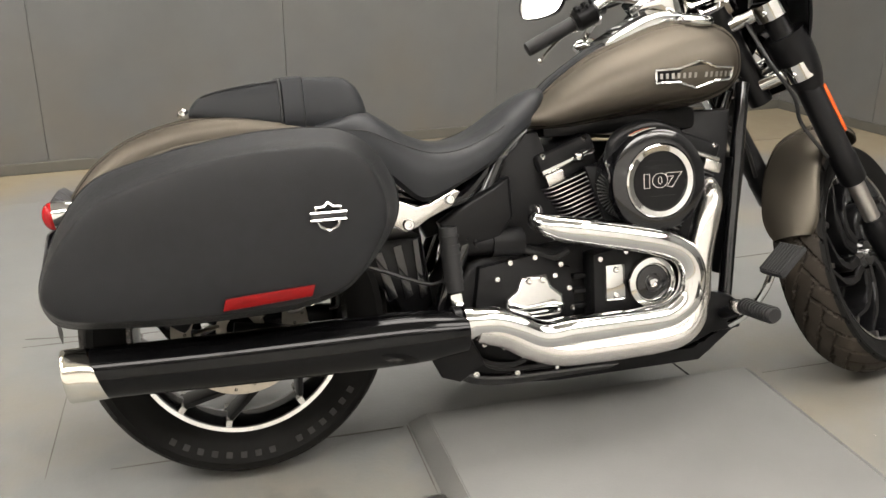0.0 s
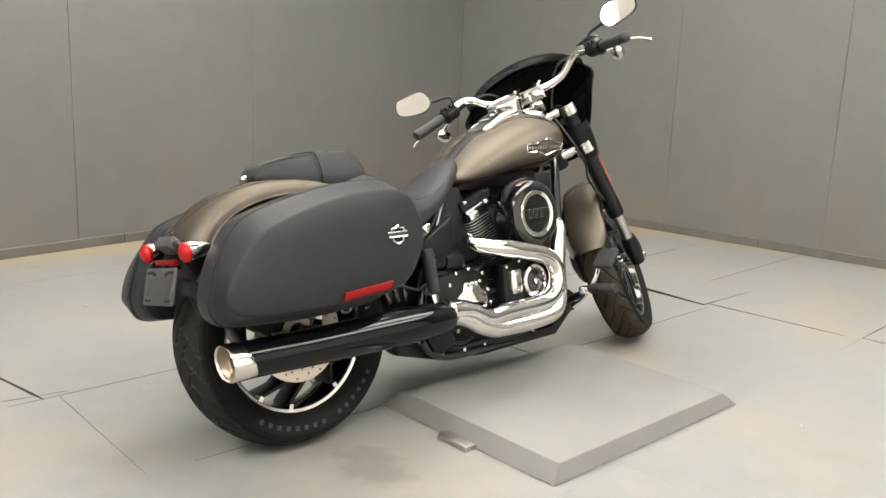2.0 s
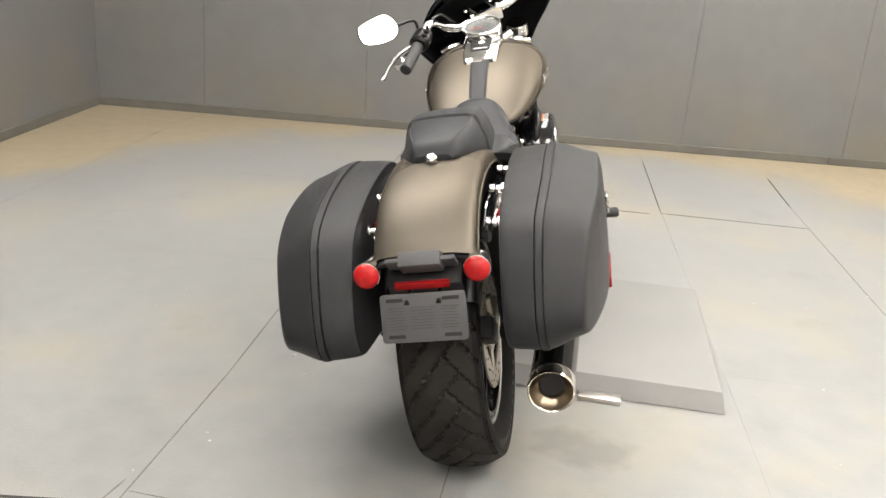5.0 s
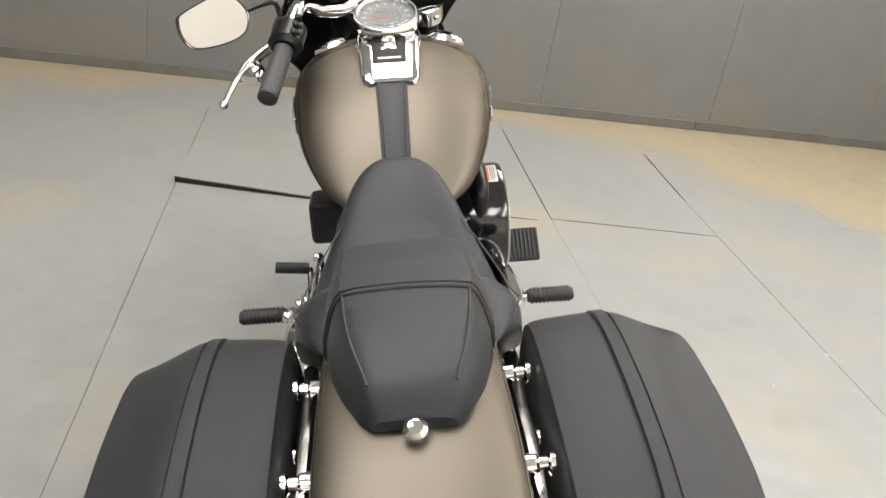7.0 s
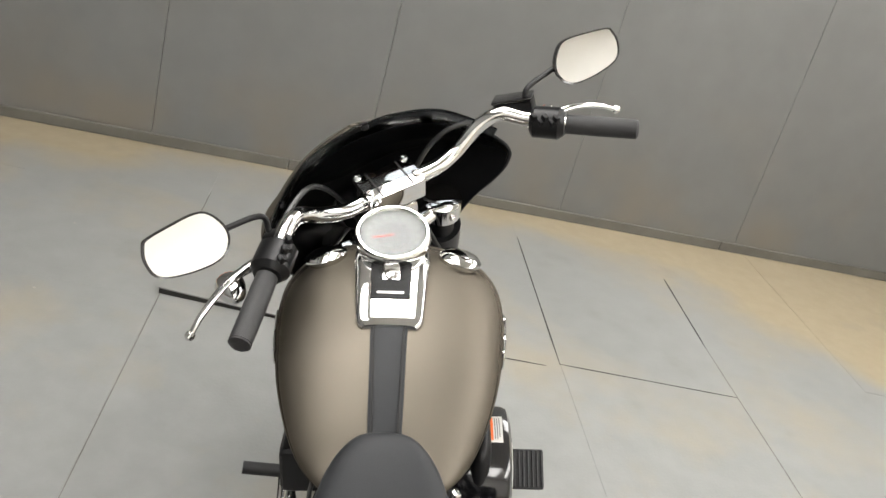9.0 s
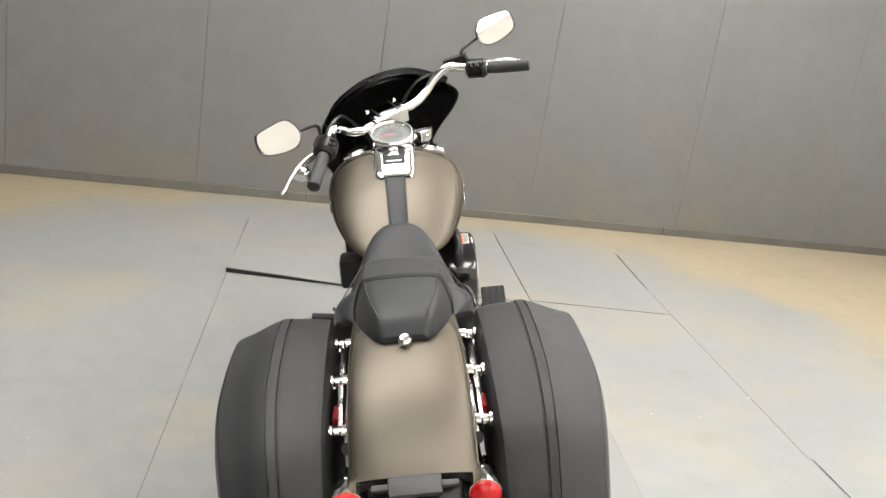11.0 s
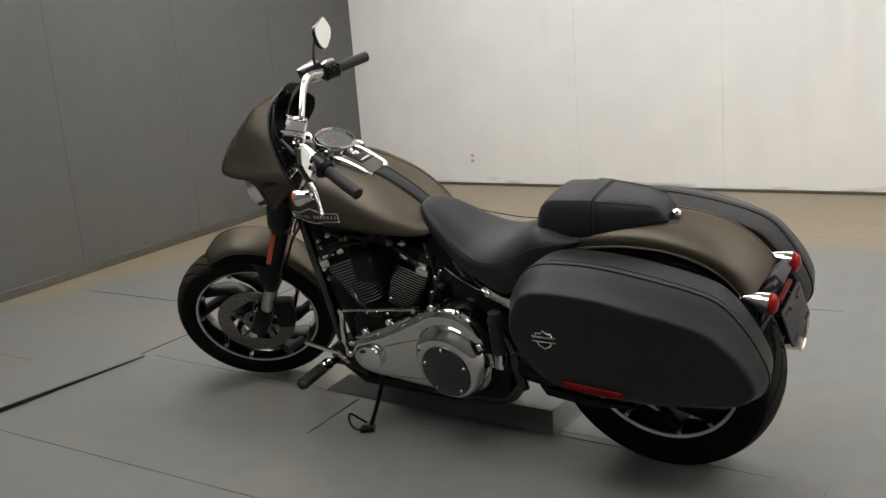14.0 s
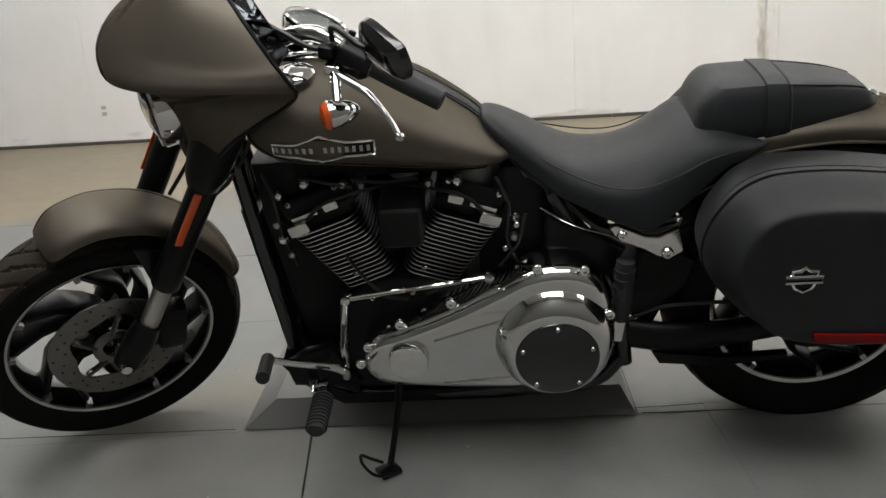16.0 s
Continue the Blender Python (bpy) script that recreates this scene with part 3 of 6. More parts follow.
for k in range(4):
    p, q, r, s_ = base[k], base[(k + 1) % 4], crown[(k + 1) % 4], crown[k]
    inw = Vector((mid[0], mid[1], 0)) - (p + q) / 2
    inw = inw.normalized() * .012
    bm = loft([[p + Vector((0, 0, .003)), s_, s_ + inw - Vector((0, 0, .006)), p + inw], [q + Vector((0, 0, .003)), r, r + inw - Vector((0, 0, .006)), q + inw]])
    part("edge_board", bm, MAT_PAD, pad, "", 20)
bm = rbox((0.355, -0.345, 0.008), (0.045, 0.125, 0.016), 0.003)
tab = tagged(part("metal_tab", bm, STEEL), label="small grey metal tab at the platform's edge", category="bracket")


# ---- ceiling lamps ----
def emitter(name, col, strength):
    m = bpy.data.materials.new(name)
    m.use_nodes = True
    bs = m.node_tree.nodes["Principled BSDF"]
    bs.inputs["Base Color"].default_value = (0.8, 0.8, 0.8, 1)
    bs.inputs["Emission Color"].default_value = (*col, 1)
    bs.inputs["Emission Strength"].default_value = strength
    return m


LAMP_GLOW = emitter("lamp_diffuser", (1.0, 0.975, 0.93), 8.9)


def ceiling_lamp(x, y, lx=1.95, ly=0.86):
    ob = new("ceiling_lamp")
    ob.location = (x, y, WALL_TOP - 0.05)
    tagged(ob, label="broad pale ceiling lamp with a glowing diffuser", category="lamp", group="ceiling lamps")
    part("housing", rbox((0, 0, 0.015), (lx + 0.06, ly + 0.06, 0.07), 0.006), CEIL, ob)
    part("diffuser", rbox((0, 0, -0.03), (lx, ly, 0.02), 0.004), LAMP_GLOW, ob)
    return ob


lamp = ceiling_lamp(1.5, 0.55)
for x, y in ((-3.0, -0.7), (3.1, -1.2), (-3.0, -2.4), (-1.0, -2.4), (1.0, -2.4), (3.1, -2.6), (-3.0, 1.2)):
    copy_thing(lamp, pose(x, y, WALL_TOP - 0.05))
ceiling_lamp(0.55, 1.75, 1.9, 1.1)


# ---- the motorcycle ----
# built upright in its own axes (x ahead, y to its left), then leaned on its stand; the fork is turned to the left
LEAN_BIKE, STEER, RAKE = 12.25, 32.0, 30.0
bike = new("motorcycle")
bike.matrix_basis = pose(0, -0.027, 0, -LEAN_BIKE, 0, 0)
tagged(bike, label="bronze and black cruiser motorcycle with hard saddlebags, leaning on its stand", category="motorcycle")
PIV = Vector((1.61, 0, 0.30))
AXIS = Vector((-math.sin(radians(RAKE)), 0, math.cos(radians(RAKE))))
ST = Matrix.Translation(PIV) @ Matrix.Rotation(radians(STEER), 4, AXIS) @ Matrix.Translation(-PIV)


MARK = {}


def tyre(name, c, R, w, rim_r, parent, label, m=None, marks=True, round_=0.30, tread=None):
    """A tyre with a rounded crown, grooved tread and stepped side walls."""
    hw = w / 2
    prof = [(rim_r - 0.006, -hw * 0.62), (rim_r + 0.004, -hw * 0.72), (rim_r + 0.02, -hw * 0.86), (rim_r + (R - rim_r) * 0.42, -hw * 0.985), (rim_r + (R - rim_r) * 0.62, -hw)]
    prof += [(rim_r + (R - rim_r) * 0.635, -hw * 1.010), (rim_r + (R - rim_r) * 0.65, -hw * 1.0), (rim_r + (R - rim_r) * 0.66, -hw * 0.995)]
    flank = len(prof)
    crown = 35
    for i in range(crown):
        a = -1 + 2 * i / (crown - 1)
        prof.append((R - (R - rim_r) * round_ * abs(a) ** 2.4, a * hw * 0.985))
    prof += [(r, -h) for r, h in prof[flank - 1::-1]]
    n = 408
    mm = Matrix.Translation(c) @ frame_of((0, 1, 0))
    bm = bmesh.new()
    rows = []
    for k in range(n):
        ang = 2 * math.pi * k / n
        row = []
        for r, h in prof:
            if r > rim_r + (R - rim_r) * 0.69:
                u = h / hw
                p1 = (ang * 13 / math.pi + abs(u) ** 1.3 * 1.5 + (0.5 if u > 0 else 0)) % 1
                p2 = (ang * 13 / math.pi + 1.4 * u + 0.25) % 1
                if (p1 < 0.13 and 0.16 < abs(u) < 0.97) or (p2 < 0.07 and abs(u) < 0.42):
                    r -= 0.007
            row.append(bm.verts.new(mm @ Vector((r * math.cos(ang), r * math.sin(ang), h))))
        rows.append(row)
    for k in range(n):
        a, b = rows[k], rows[(k + 1) % n]
        for i in range(len(prof) - 1):
            bm.faces.new((a[i], a[i + 1], b[i + 1], b[i]))
    ob = part(name, bm, RUBBER, parent, label, 30, m)
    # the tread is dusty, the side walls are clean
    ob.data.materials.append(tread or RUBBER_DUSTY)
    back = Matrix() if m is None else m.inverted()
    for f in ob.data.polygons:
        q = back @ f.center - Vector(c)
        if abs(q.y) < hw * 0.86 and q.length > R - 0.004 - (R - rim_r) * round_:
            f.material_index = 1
    # raised side-wall marks along the lower arc, as plain bars on one shared mesh
    rr = rim_r + (R - rim_r) * 0.47
    if "bar" not in MARK:
        q2 = rbox((0, 0, 0), (0.017, 0.0135, 0.0016), 0)
        MARK["bar"] = bpy.data.meshes.new("sidewall_marking")
        q2.to_mesh(MARK["bar"])
        q2.free()
        MARK["bar"].materials.append(RUBBER_MARK)
    for q in range(15) if marks else ():
        if q == 6:
            continue
        aa = radians(-36 - q * 6.4)
        mk = new("sidewall_marking", MARK["bar"])
        mk.parent = parent
        mk.matrix_basis = Matrix.Translation((c[0] + rr * math.cos(aa), -hw * 0.984, c[2] + rr * math.sin(aa))) @ Matrix.Rotation(radians(90), 4, "X") @ Matrix.Rotation(aa, 4, "Z")
    return ob


def wheel(name, c, rim_r, w, label, m=None, spin=0.0, swirl=-44.0, lip_w=0.0095, tip=None):
    """A cast wheel: rim with a machined lip, ten paired bent spokes, and a hub."""
    hw = w / 2
    prof = [(rim_r + 0.001, hw * 0.74), (rim_r, hw * 0.78), (rim_r - 0.012, hw * 0.72), (rim_r - 0.022, hw * 0.35), (rim_r - 0.026, 0), (rim_r - 0.022, -hw * 0.35), (rim_r - 0.012, -hw * 0.72), (rim_r, -hw * 0.78),
            (rim_r + 0.001, -hw * 0.74), (rim_r - 0.004, -hw * 0.6), (rim_r - 0.012, 0), (rim_r - 0.004, hw * 0.6)]
    ob = part(name, ring(prof, c, (0, 1, 0), 96), GLOSS, bike, label, 35, m)
    for side in (-1, 1):
        lip = [(rim_r - 0.001, side * hw * 0.792), (rim_r - 0.001, side * hw * 0.76), (rim_r - lip_w, side * hw * 0.725), (rim_r - lip_w, side * hw * 0.758)]
        part("rim_lip", ring(lip, c, (0, 1, 0), 96), MACHINED, ob, "bright machined rim lip", 35, m)
    part("hub", lathe([(0.012, -hw * 0.8), (0.034, -hw * 0.78), (0.04, -hw * 0.5), (0.052, -hw * 0.3), (0.052, hw * 0.3), (0.04, hw * 0.5), (0.034, hw * 0.78), (0.012, hw * 0.8)], c, (0, 1, 0), 32), GLOSS, ob, "", 35, m)
    C = Vector(c)
    for i in range(5):
        for s in (-1, 1):
            a = radians(spin + 72 * i)
            line = []
            for r, off, wd in ((0.042, 16, 0.015), (rim_r * 0.36, 13, 0.0135), (rim_r * 0.48, 12, 0.0135), (rim_r * 0.58, 12, 0.0135), (rim_r * 0.66, 13, 0.012), (rim_r - 0.016, 14, 0.0085)):
                b = a + s * radians(off) + radians(swirl) * max(0.0, (r / rim_r - 0.33) / 0.6)
                line.append((C + Vector((r * math.cos(b), 0, r * math.sin(b))), wd, b))
            rings = []
            for p, wd, b in line:
                t = Vector((-math.sin(b), 0, math.cos(b)))
                y = Vector((0, 1, 0))
                k = hw * (0.52 if p == line[0][0] else 0.45)
                rings.append([p + t * wd - y * k, p + t * wd * 0.7 - y * (k + 0.006), p - t * wd * 0.7 - y * (k + 0.006), p - t * wd - y * k, p - t * wd + y * k, p - t * wd * 0.7 + y * (k + 0.006), p + t * wd * 0.7 + y * (k + 0.006), p + t * wd + y * k])
            sp = part("spoke", loft(rings), SATIN, ob, "", 30, m)
            for sd in (-1, 1):
                p, wd, b = line[-1]
                t = Vector((-math.sin(b), 0, math.cos(b)))
                rad = Vector((math.cos(b), 0, math.sin(b)))
                q = p + rad * 0.002
                face = [q + t * 0.0065 - rad * 0.011, q - t * 0.0065 - rad * 0.011, q - t * 0.0065 + rad * 0.011, q + t * 0.0065 + rad * 0.011]
                bm = loft([[x + Vector((0, sd * hw * h, 0)) for x in face] for h in (.40, .745)])
                part("spoke_tip", bm, tip or MACHINED, ob, "bright machined spoke tip", 30, m)
    return ob


def brake_disc(c, r, parent, material, label, m=None):
    """A drilled disc: outer band, five broad arms and a centre, with holes right across the band."""
    C = Vector(c)
    band = []
    for i in range(90):
        a = 2 * math.pi * i / 90
        inner = r * (0.66 - 0.05 * math.cos(5 * a))
        band.append([C + Vector((q * math.cos(a), y, q * math.sin(a))) for q, y in ((r, .0025), (r, -.0025), (inner, -.0025), (inner, .0025))])
    bm = bmesh.new()
    rows = [[bm.verts.new(p) for p in row] for row in band]
    for i in range(90):
        p, q = rows[i], rows[(i + 1) % 90]
        for k in range(4):
            bm.faces.new((p[k], p[(k + 1) % 4], q[(k + 1) % 4], q[k]))
    ob = part("brake_disc", bm, material, parent, label, 35, m)
    part("disc_centre", ring([(.052, .003), (.052, -.003), (.030, -.003), (.030, .003)], c, (0, 1, 0), 32), material, parent, "", 35, m)
    for i in range(5):
        a = radians(72 * i + 36)
        p0 = C + Vector((.045 * math.cos(a - .25), 0, .045 * math.sin(a - .25)))
        p1 = C + Vector((r * .68 * math.cos(a), 0, r * .68 * math.sin(a)))
        part("disc_arm", tube([p0, p1], 0.011, 8, smooth=False, flat=.4), material, parent, "", 35, m)
        bolt(parent, p1 * .9 + C * .1, (0, 1 if c[1] > 0 else -1, 0), .007, STEEL, m)
    for i in range(40):
        a = radians(9 * i)
        rr = r * (0.80, 0.93, 0.75, 0.87)[i % 4]
        for s in (-1, 1):
            bolt(parent, C + Vector((rr * math.cos(a), s * 0.0012, rr * math.sin(a))), (0, s, 0), 0.0036, DARK_SLOT, m, "disc_hole")
    return ob


# rear wheel
RX, RZ = -.012, .333
RW = wheel("rear_wheel", (RX, 0, RZ), 0.236, 0.168, "black cast rear wheel with machined lip", None, 1)
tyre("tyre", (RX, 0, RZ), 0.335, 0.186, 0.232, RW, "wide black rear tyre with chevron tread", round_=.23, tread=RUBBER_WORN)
brake_disc((RX, -0.075, RZ), 0.146, RW, DISC_BRIGHT, "drilled warm steel brake disc")
part("caliper", rbox((RX - .135, -0.085, RZ + .054), (0.09, 0.05, 0.055), 0.012, (0, 35, 0)), CAST, RW, "black brake caliper")
part("drive_pulley", ring([(0.105, 0.012), (0.105, -0.012), (0.085, -0.012), (0.085, 0.012)], (RX, 0.088, RZ), (0, 1, 0), 64), SATIN, RW)
part("axle_nut", lathe([(0.006, 0), (0.019, 0.001), (0.019, 0.016), (0.010, 0.02)], (RX, 0.125, RZ), (0, 1, 0), 6), CHROME, RW)
# front wheel
FW = wheel("front_wheel", (1.642, 0, 0.320), 0.238, 0.128, "black cast front wheel with machined lip", ST, 70, lip_w=.0075, tip=DISC)
tyre("tyre", (1.642, 0, 0.320), 0.317, 0.134, 0.234, FW, "black front tyre with dusty brown grooved tread", ST, False)
brake_disc((1.642, 0.066, 0.320), 0.150, FW, DISC, "drilled dark steel brake disc", ST)
part("caliper", rbox((1.508, 0.082, 0.350), (0.07, 0.055, 0.125), 0.016, (0, -12, 0)), CAST, FW, "black front brake caliper", 35, ST)
part("axle", tube([(1.636, -0.15, 0.320), (1.636, 0.15, 0.320)], 0.012, 16, smooth=False), CHROME, FW, "", 35, ST)


# ---- saddlebags ----
BAG_SEAM = [(-.372, .484), (-.354, .545), (-.320, .612), (-.274, .670), (-.218, .700), (-.118, .727), (-.012, .747), (.074, .756), (.155, .756), (.206, .748), (.250, .723), (.284, .681), (.303, .639), (.309, .593), (.297, .553), (.264, .504), (.232, .468), (.190, .432), (.130, .412), (.050, .402), (-.10, .398), (-.25, .404), (-.330, .412), (-.362, .438)]
BAG_FACE = [(-.362, .485), (-.341, .545), (-.302, .600), (-.256, .644), (-.192, .672), (-.112, .696), (-.035, .713), (.040, .723), (.140, .726), (.192, .718), (.228, .696), (.251, .661), (.265, .625), (.268, .588), (.258, .553), (.234, .512), (.210, .480), (.174, .453), (.122, .438), (.045, .429), (-.10, .427), (-.24, .431), (-.316, .438), (-.348, .455)]


def saddlebag(side):
    A, B = catmull([(x, 0, z) for x, z in BAG_SEAM], 4, True), catmull([(x, 0, z) for x, z in BAG_FACE], 4, True)
    c = Vector((-.03, 0, 0.57))
    # out from the wheel: back shell, seam band between two grooves, then a domed lid with a firm edge round its flat face
    levels = [(.160, 0, .93), (.163, 0, .962), (.172, 0, .976), (.190, 0, .986), (.225, 0, .996), (.2470, 0, 1.000), (.2482, 0, .975), (.2518, 0, .975), (.2530, 0, 1.008), (.2685, 0, 1.010), (.2698, .0, .986), (.2722, .0, .986), (.2735, .04, 1.004),
              (.284, .12, 1.005), (.302, .34, 1.006), (.322, .60, 1.005), (.341, .82, 1.003), (.353, .93, 1.002), (.3605, .985, .999), (.3660, 1, .991), (.3695, 1, .980), (.3715, 1, .964), (.3735, 1, .93), (.3790, 1, .78), (.3820, 1, .45)]
    rings = []
    for y, f, k in levels:
        row = []
        for p, q in zip(A, B):
            v = c + (p.lerp(q, f) - c) * k
            t = 1 - 0.20 * max(0.0, (-0.08 - v.x) / 0.28) ** 1.4
            row.append(Vector((v.x, side * (0.16 + (y - 0.16) * t), v.z)))
        rings.append(row)
    ob = part("saddlebag", loft(rings), DENIM, bike, "matt black hard saddlebag", 40)
    # shield badge as plain outlines
    cx, cz, yb = 0.152, 0.595, side * 0.3855
    bar = [(-.040, .008), (.040, .008), (.040, -.008), (-.040, -.008)]
    shield_top = [(-.026, .010), (-.028, .020), (-.010, .021), (0, .030), (.010, .021), (.028, .020), (.026, .010)]
    shield_low = [(-.024, -.010), (-.019, -.022), (0, -.032), (.019, -.022), (.024, -.010)]
    for k, shp in enumerate((bar, shield_top, shield_low)):
        pts = [Vector((cx + px * .84 * side * -1, yb, cz + pz * .84)) for px, pz in shp]
        part("badge", tube(pts, 0.0033, 8, smooth=False, closed=(k == 0)), CHROME, ob, "chrome shield outline badge" if k == 0 else "")
    part("badge_back", slab([(cx - .032, cz + .0058), (cx + .032, cz + .0058), (cx + .032, cz - .0058), (cx - .032, cz - .0058)], side * 0.381, side * 0.3845, 0.0005), GLOSS, ob)
    # side reflector
    rx = [(-.045, .460), (.118, .470), (.112, .449), (-.050, .438)]
    part("reflector", slab(rx, side * 0.370, side * 0.3842, 0.002), REFLECT, ob, "long red side reflector")
    for x, z in ((0.10, 0.63), (-0.10, 0.62)):
        bolt(ob, (x, side * 0.158, z), (0, -side, 0), 0.011, CHROME)
    return ob


for side in (-1, 1):
    saddlebag(side)


# mounts and lines under the bags
for s in (-1, 1):
    mount = part("bag_mount", tube([(-.20, s * .145, .415), (-.08, s * .142, .398), (.06, s * .142, .402), (.16, s * .140, .43)], .009, 10), SATIN, bike, "black lower bag mount")
    for x, z, r in ((-.16, .408, .012), (-.04, .398, .010), (.085, .408, .013)):
        bolt(mount, (x, s * .155, z), (0, s, 0), r, CHROME)
    part("mount_plate", slab([(-.10, .425), (.02, .43), (.015, .385), (-.085, .375)], s * .128, s * .136, .003), STEEL, mount, "bright mounting plate")
    part("mount_clip", tube([(.085, s * .176, .380), (.081, s * .176, .404), (.092, s * .176, .412), (.108, s * .176, .408), (.112, s * .176, .382)], .004, 8, closed=True), STEEL, mount, "bright wire clip")
    part("ball_stud", tube([(.132, s * .150, .398), (.132, s * .186, .398)], .0085, 12), CHROME, mount, "round chrome stud")
    part("hook", tube([(.178, s * .17, .425), (.188, s * .17, .400), (.186, s * .17, .380), (.170, s * .17, .376)], .004, 8), SATIN, mount)


# ---- fuel tank ----
def body_loft(rows, n=36, ex=2.5, sub=4, low=1.0):
    """Cross sections along x: rows of x, half width, bottom, top."""
    rings = []
    for x, w, zb, zt in lerp_table(rows, sub):
        zm, ring_ = zb + (zt - zb) * 0.46, []
        for k in range(n):
            a = 2 * math.pi * k / n
            y, s = sup(math.cos(a), ex) * w, sup(math.sin(a), ex)
            ring_.append(Vector((x, y, zm + s * ((zt - zm) if s > 0 else (zm - zb)))))
        rings.append(ring_)
    return loft(rings)


TANK = [(.640, .040, .738, .750), (.656, .075, .728, .758), (.695, .115, .719, .774), (.75, .150, .716, .822), (.84, .182, .724, .884), (.93, .199, .735, .924), (1.02, .207, .744, .955), (1.09, .204, .750, .960), (1.150, .180, .764, .950), (1.192, .130, .786, .922), (1.210, .060, .822, .880)]
TANK_FINE = lerp_table(TANK, 16)
tank = part("fuel_tank", body_loft(TANK, 48, 2.35), BRONZE, bike, "satin bronze painted fuel tank")
for side in (-1, 1):
    # filler caps
    cap = part("fuel_cap", lathe([(0.004, 0.0), (0.036, 0.0), (0.040, 0.006), (0.040, 0.012), (0.034, 0.019), (0.018, 0.0235), (0.004, 0.025)], (1.078, side * 0.122, 0.940), (0.05, side * 0.22, 1), 40), CHROME, tank, "round chrome filler cap")
    # badge: hexagon frame with a row of plain bars, lying on the tank's side
    pts = [(.930, .808), (.930, .836), (.985, .838), (1.035, .853), (1.080, .838), (1.128, .836), (1.128, .810), (1.080, .808), (1.035, .794), (.985, .808)]

    def wrap(x, z, extra=0.0):
        _, w, zb, zt = min(TANK_FINE, key=lambda r: abs(r[0] - x))
        zm = zb + (zt - zb) * 0.46
        s = (z - zm) / ((zt - zm) if z > zm else (zm - zb))
        return Vector((x, side * (w * max(0.0, 1 - abs(s) ** 2.35) ** (1 / 2.35) + extra), z))

    def wrapped(shape, extra):
        out = []
        for (xa, za), (xb, zb_) in zip(shape, shape[1:] + shape[:1]):
            out += [wrap(xa + (xb - xa) * k / 5, za + (zb_ - za) * k / 5, extra) for k in range(5)]
        return out

    ob = part("tank_badge", tube(wrapped(pts, 0.0015), 0.0032, 8, smooth=False, closed=True), CHROME, tank, "long chrome framed badge")
    part("badge_field", loft([wrapped(pts, -0.012), wrapped(pts, 0.0008)]), SATIN, ob)
    for q in range(14):
        x = 0.942 + q * 0.0138
        if q == 7:
            continue
        h = 0.0058
        part("badge_bar", loft([[wrap(x + dx, 0.8225 + dz, e) for dx, dz in ((-.0030, -h), (.0030, -h), (.0030, h), (-.0030, h))] for e in (-.004, .0018)]), STEEL, ob)
# leather strap from console to seat
rows = []
for x, z in ((.905, .917), (.86, .8965), (.80, .8605), (.75, .826), (.715, .794), (.690, .776)):
    w = 0.032 - (0.905 - x) * 0.028
    rows.append([Vector((x, w, z - 0.004)), Vector((x, w * 0.98, z + 0.001)), Vector((x, w * 0.8, z + 0.003)), Vector((x, -w * 0.8, z + 0.003)), Vector((x, -w * 0.98, z + 0.001)), Vector((x, -w, z - 0.004))])
strap = part("tank_strap", loft(rows), LEATHER, tank, "black stitched vinyl tank strap")
for s in (-1, 1):
    part("stitching", tube([(x, s * (0.0255 - (0.905 - x) * 0.028), z + 0.0028) for x, z in ((.89, .9115), (.86, .8965), (.80, .8605), (.75, .826), (.72, .799))], 0.0018, 6), DARK_SLOT, strap)

# console and gauge
CONS = [(.884, .046, .890, .914), (.895, .056, .892, .924), (.93, .060, .905, .944), (.98, .064, .925, .968), (1.03, .068, .935, .982), (1.09, .064, .93, .976), (1.138, .045, .925, .955)]
console = part("console", body_loft(CONS, 48, 4.6), POLISHED, tank, "chrome tank console")
# flush black inlay: a base and two arms round a chrome tongue
CONS_FINE = lerp_table(CONS, 16)


def console_top(x):
    return min(CONS_FINE, key=lambda r: abs(r[0] - x))[3]


bm = bmesh.new()
for x0, x1, y0, y1 in ((.925, .960, -.034, .034), (.9595, 1.008, .0150, .0355), (.9595, 1.008, -.0355, -.0150)):
    rows = []
    for k in range(6):
        x = x0 + (x1 - x0) * k / 5
        z = console_top(x)
        rows.append([Vector((x, y0, z - .006)), Vector((x, y0, z + .0012)), Vector((x, y0 + .002, z + .0022)), Vector((x, y1 - .002, z + .0022)), Vector((x, y1, z + .0012)), Vector((x, y1, z - .006))])
    loft(rows, bm)
part("console_inlay", bm, CAST, console, "black U-shaped console inlay")
part("console_tongue", lathe([(.001, .0), (.0115, .0005), (.0115, .003), (.009, .0045), (.001, .005)], (.974, 0, console_top(.974) - .001), (-.42, 0, .9), 24), CHROME, console)
part("console_script", rbox((0.935, 0, console_top(.935) + .0022), (0.005, 0.046, 0.0012), 0.0003, (0, -25, 0)), WHITE, console, "pale lettering bar")
GN = Vector((-0.40, 0, 0.92)).normalized()
GC = Vector((1.050, 0, 0.999))
GS = 1.03
gauge = part("gauge", lathe([(r * GS, h) for r, h in [(0.03, -0.045), (0.058, -0.04), (0.063, -0.012), (0.0665, 0.006), (0.0668, 0.012), (0.0655, 0.018), (0.0625, 0.0215), (0.0590, 0.0215), (0.0562, 0.0185), (0.0550, 0.013), (0.0548, 0.009), (0.004, 0.009)]], GC, GN, 56), CHROME, tank, "round speedometer with a chrome bezel")
part("dial", lathe([(r * GS, h) for r, h in [(0.003, 0.0092), (0.0555, 0.0094), (0.0555, 0.0105), (0.003, 0.0106)]], GC, GN, 48), DIAL, gauge, "grey speedometer dial")
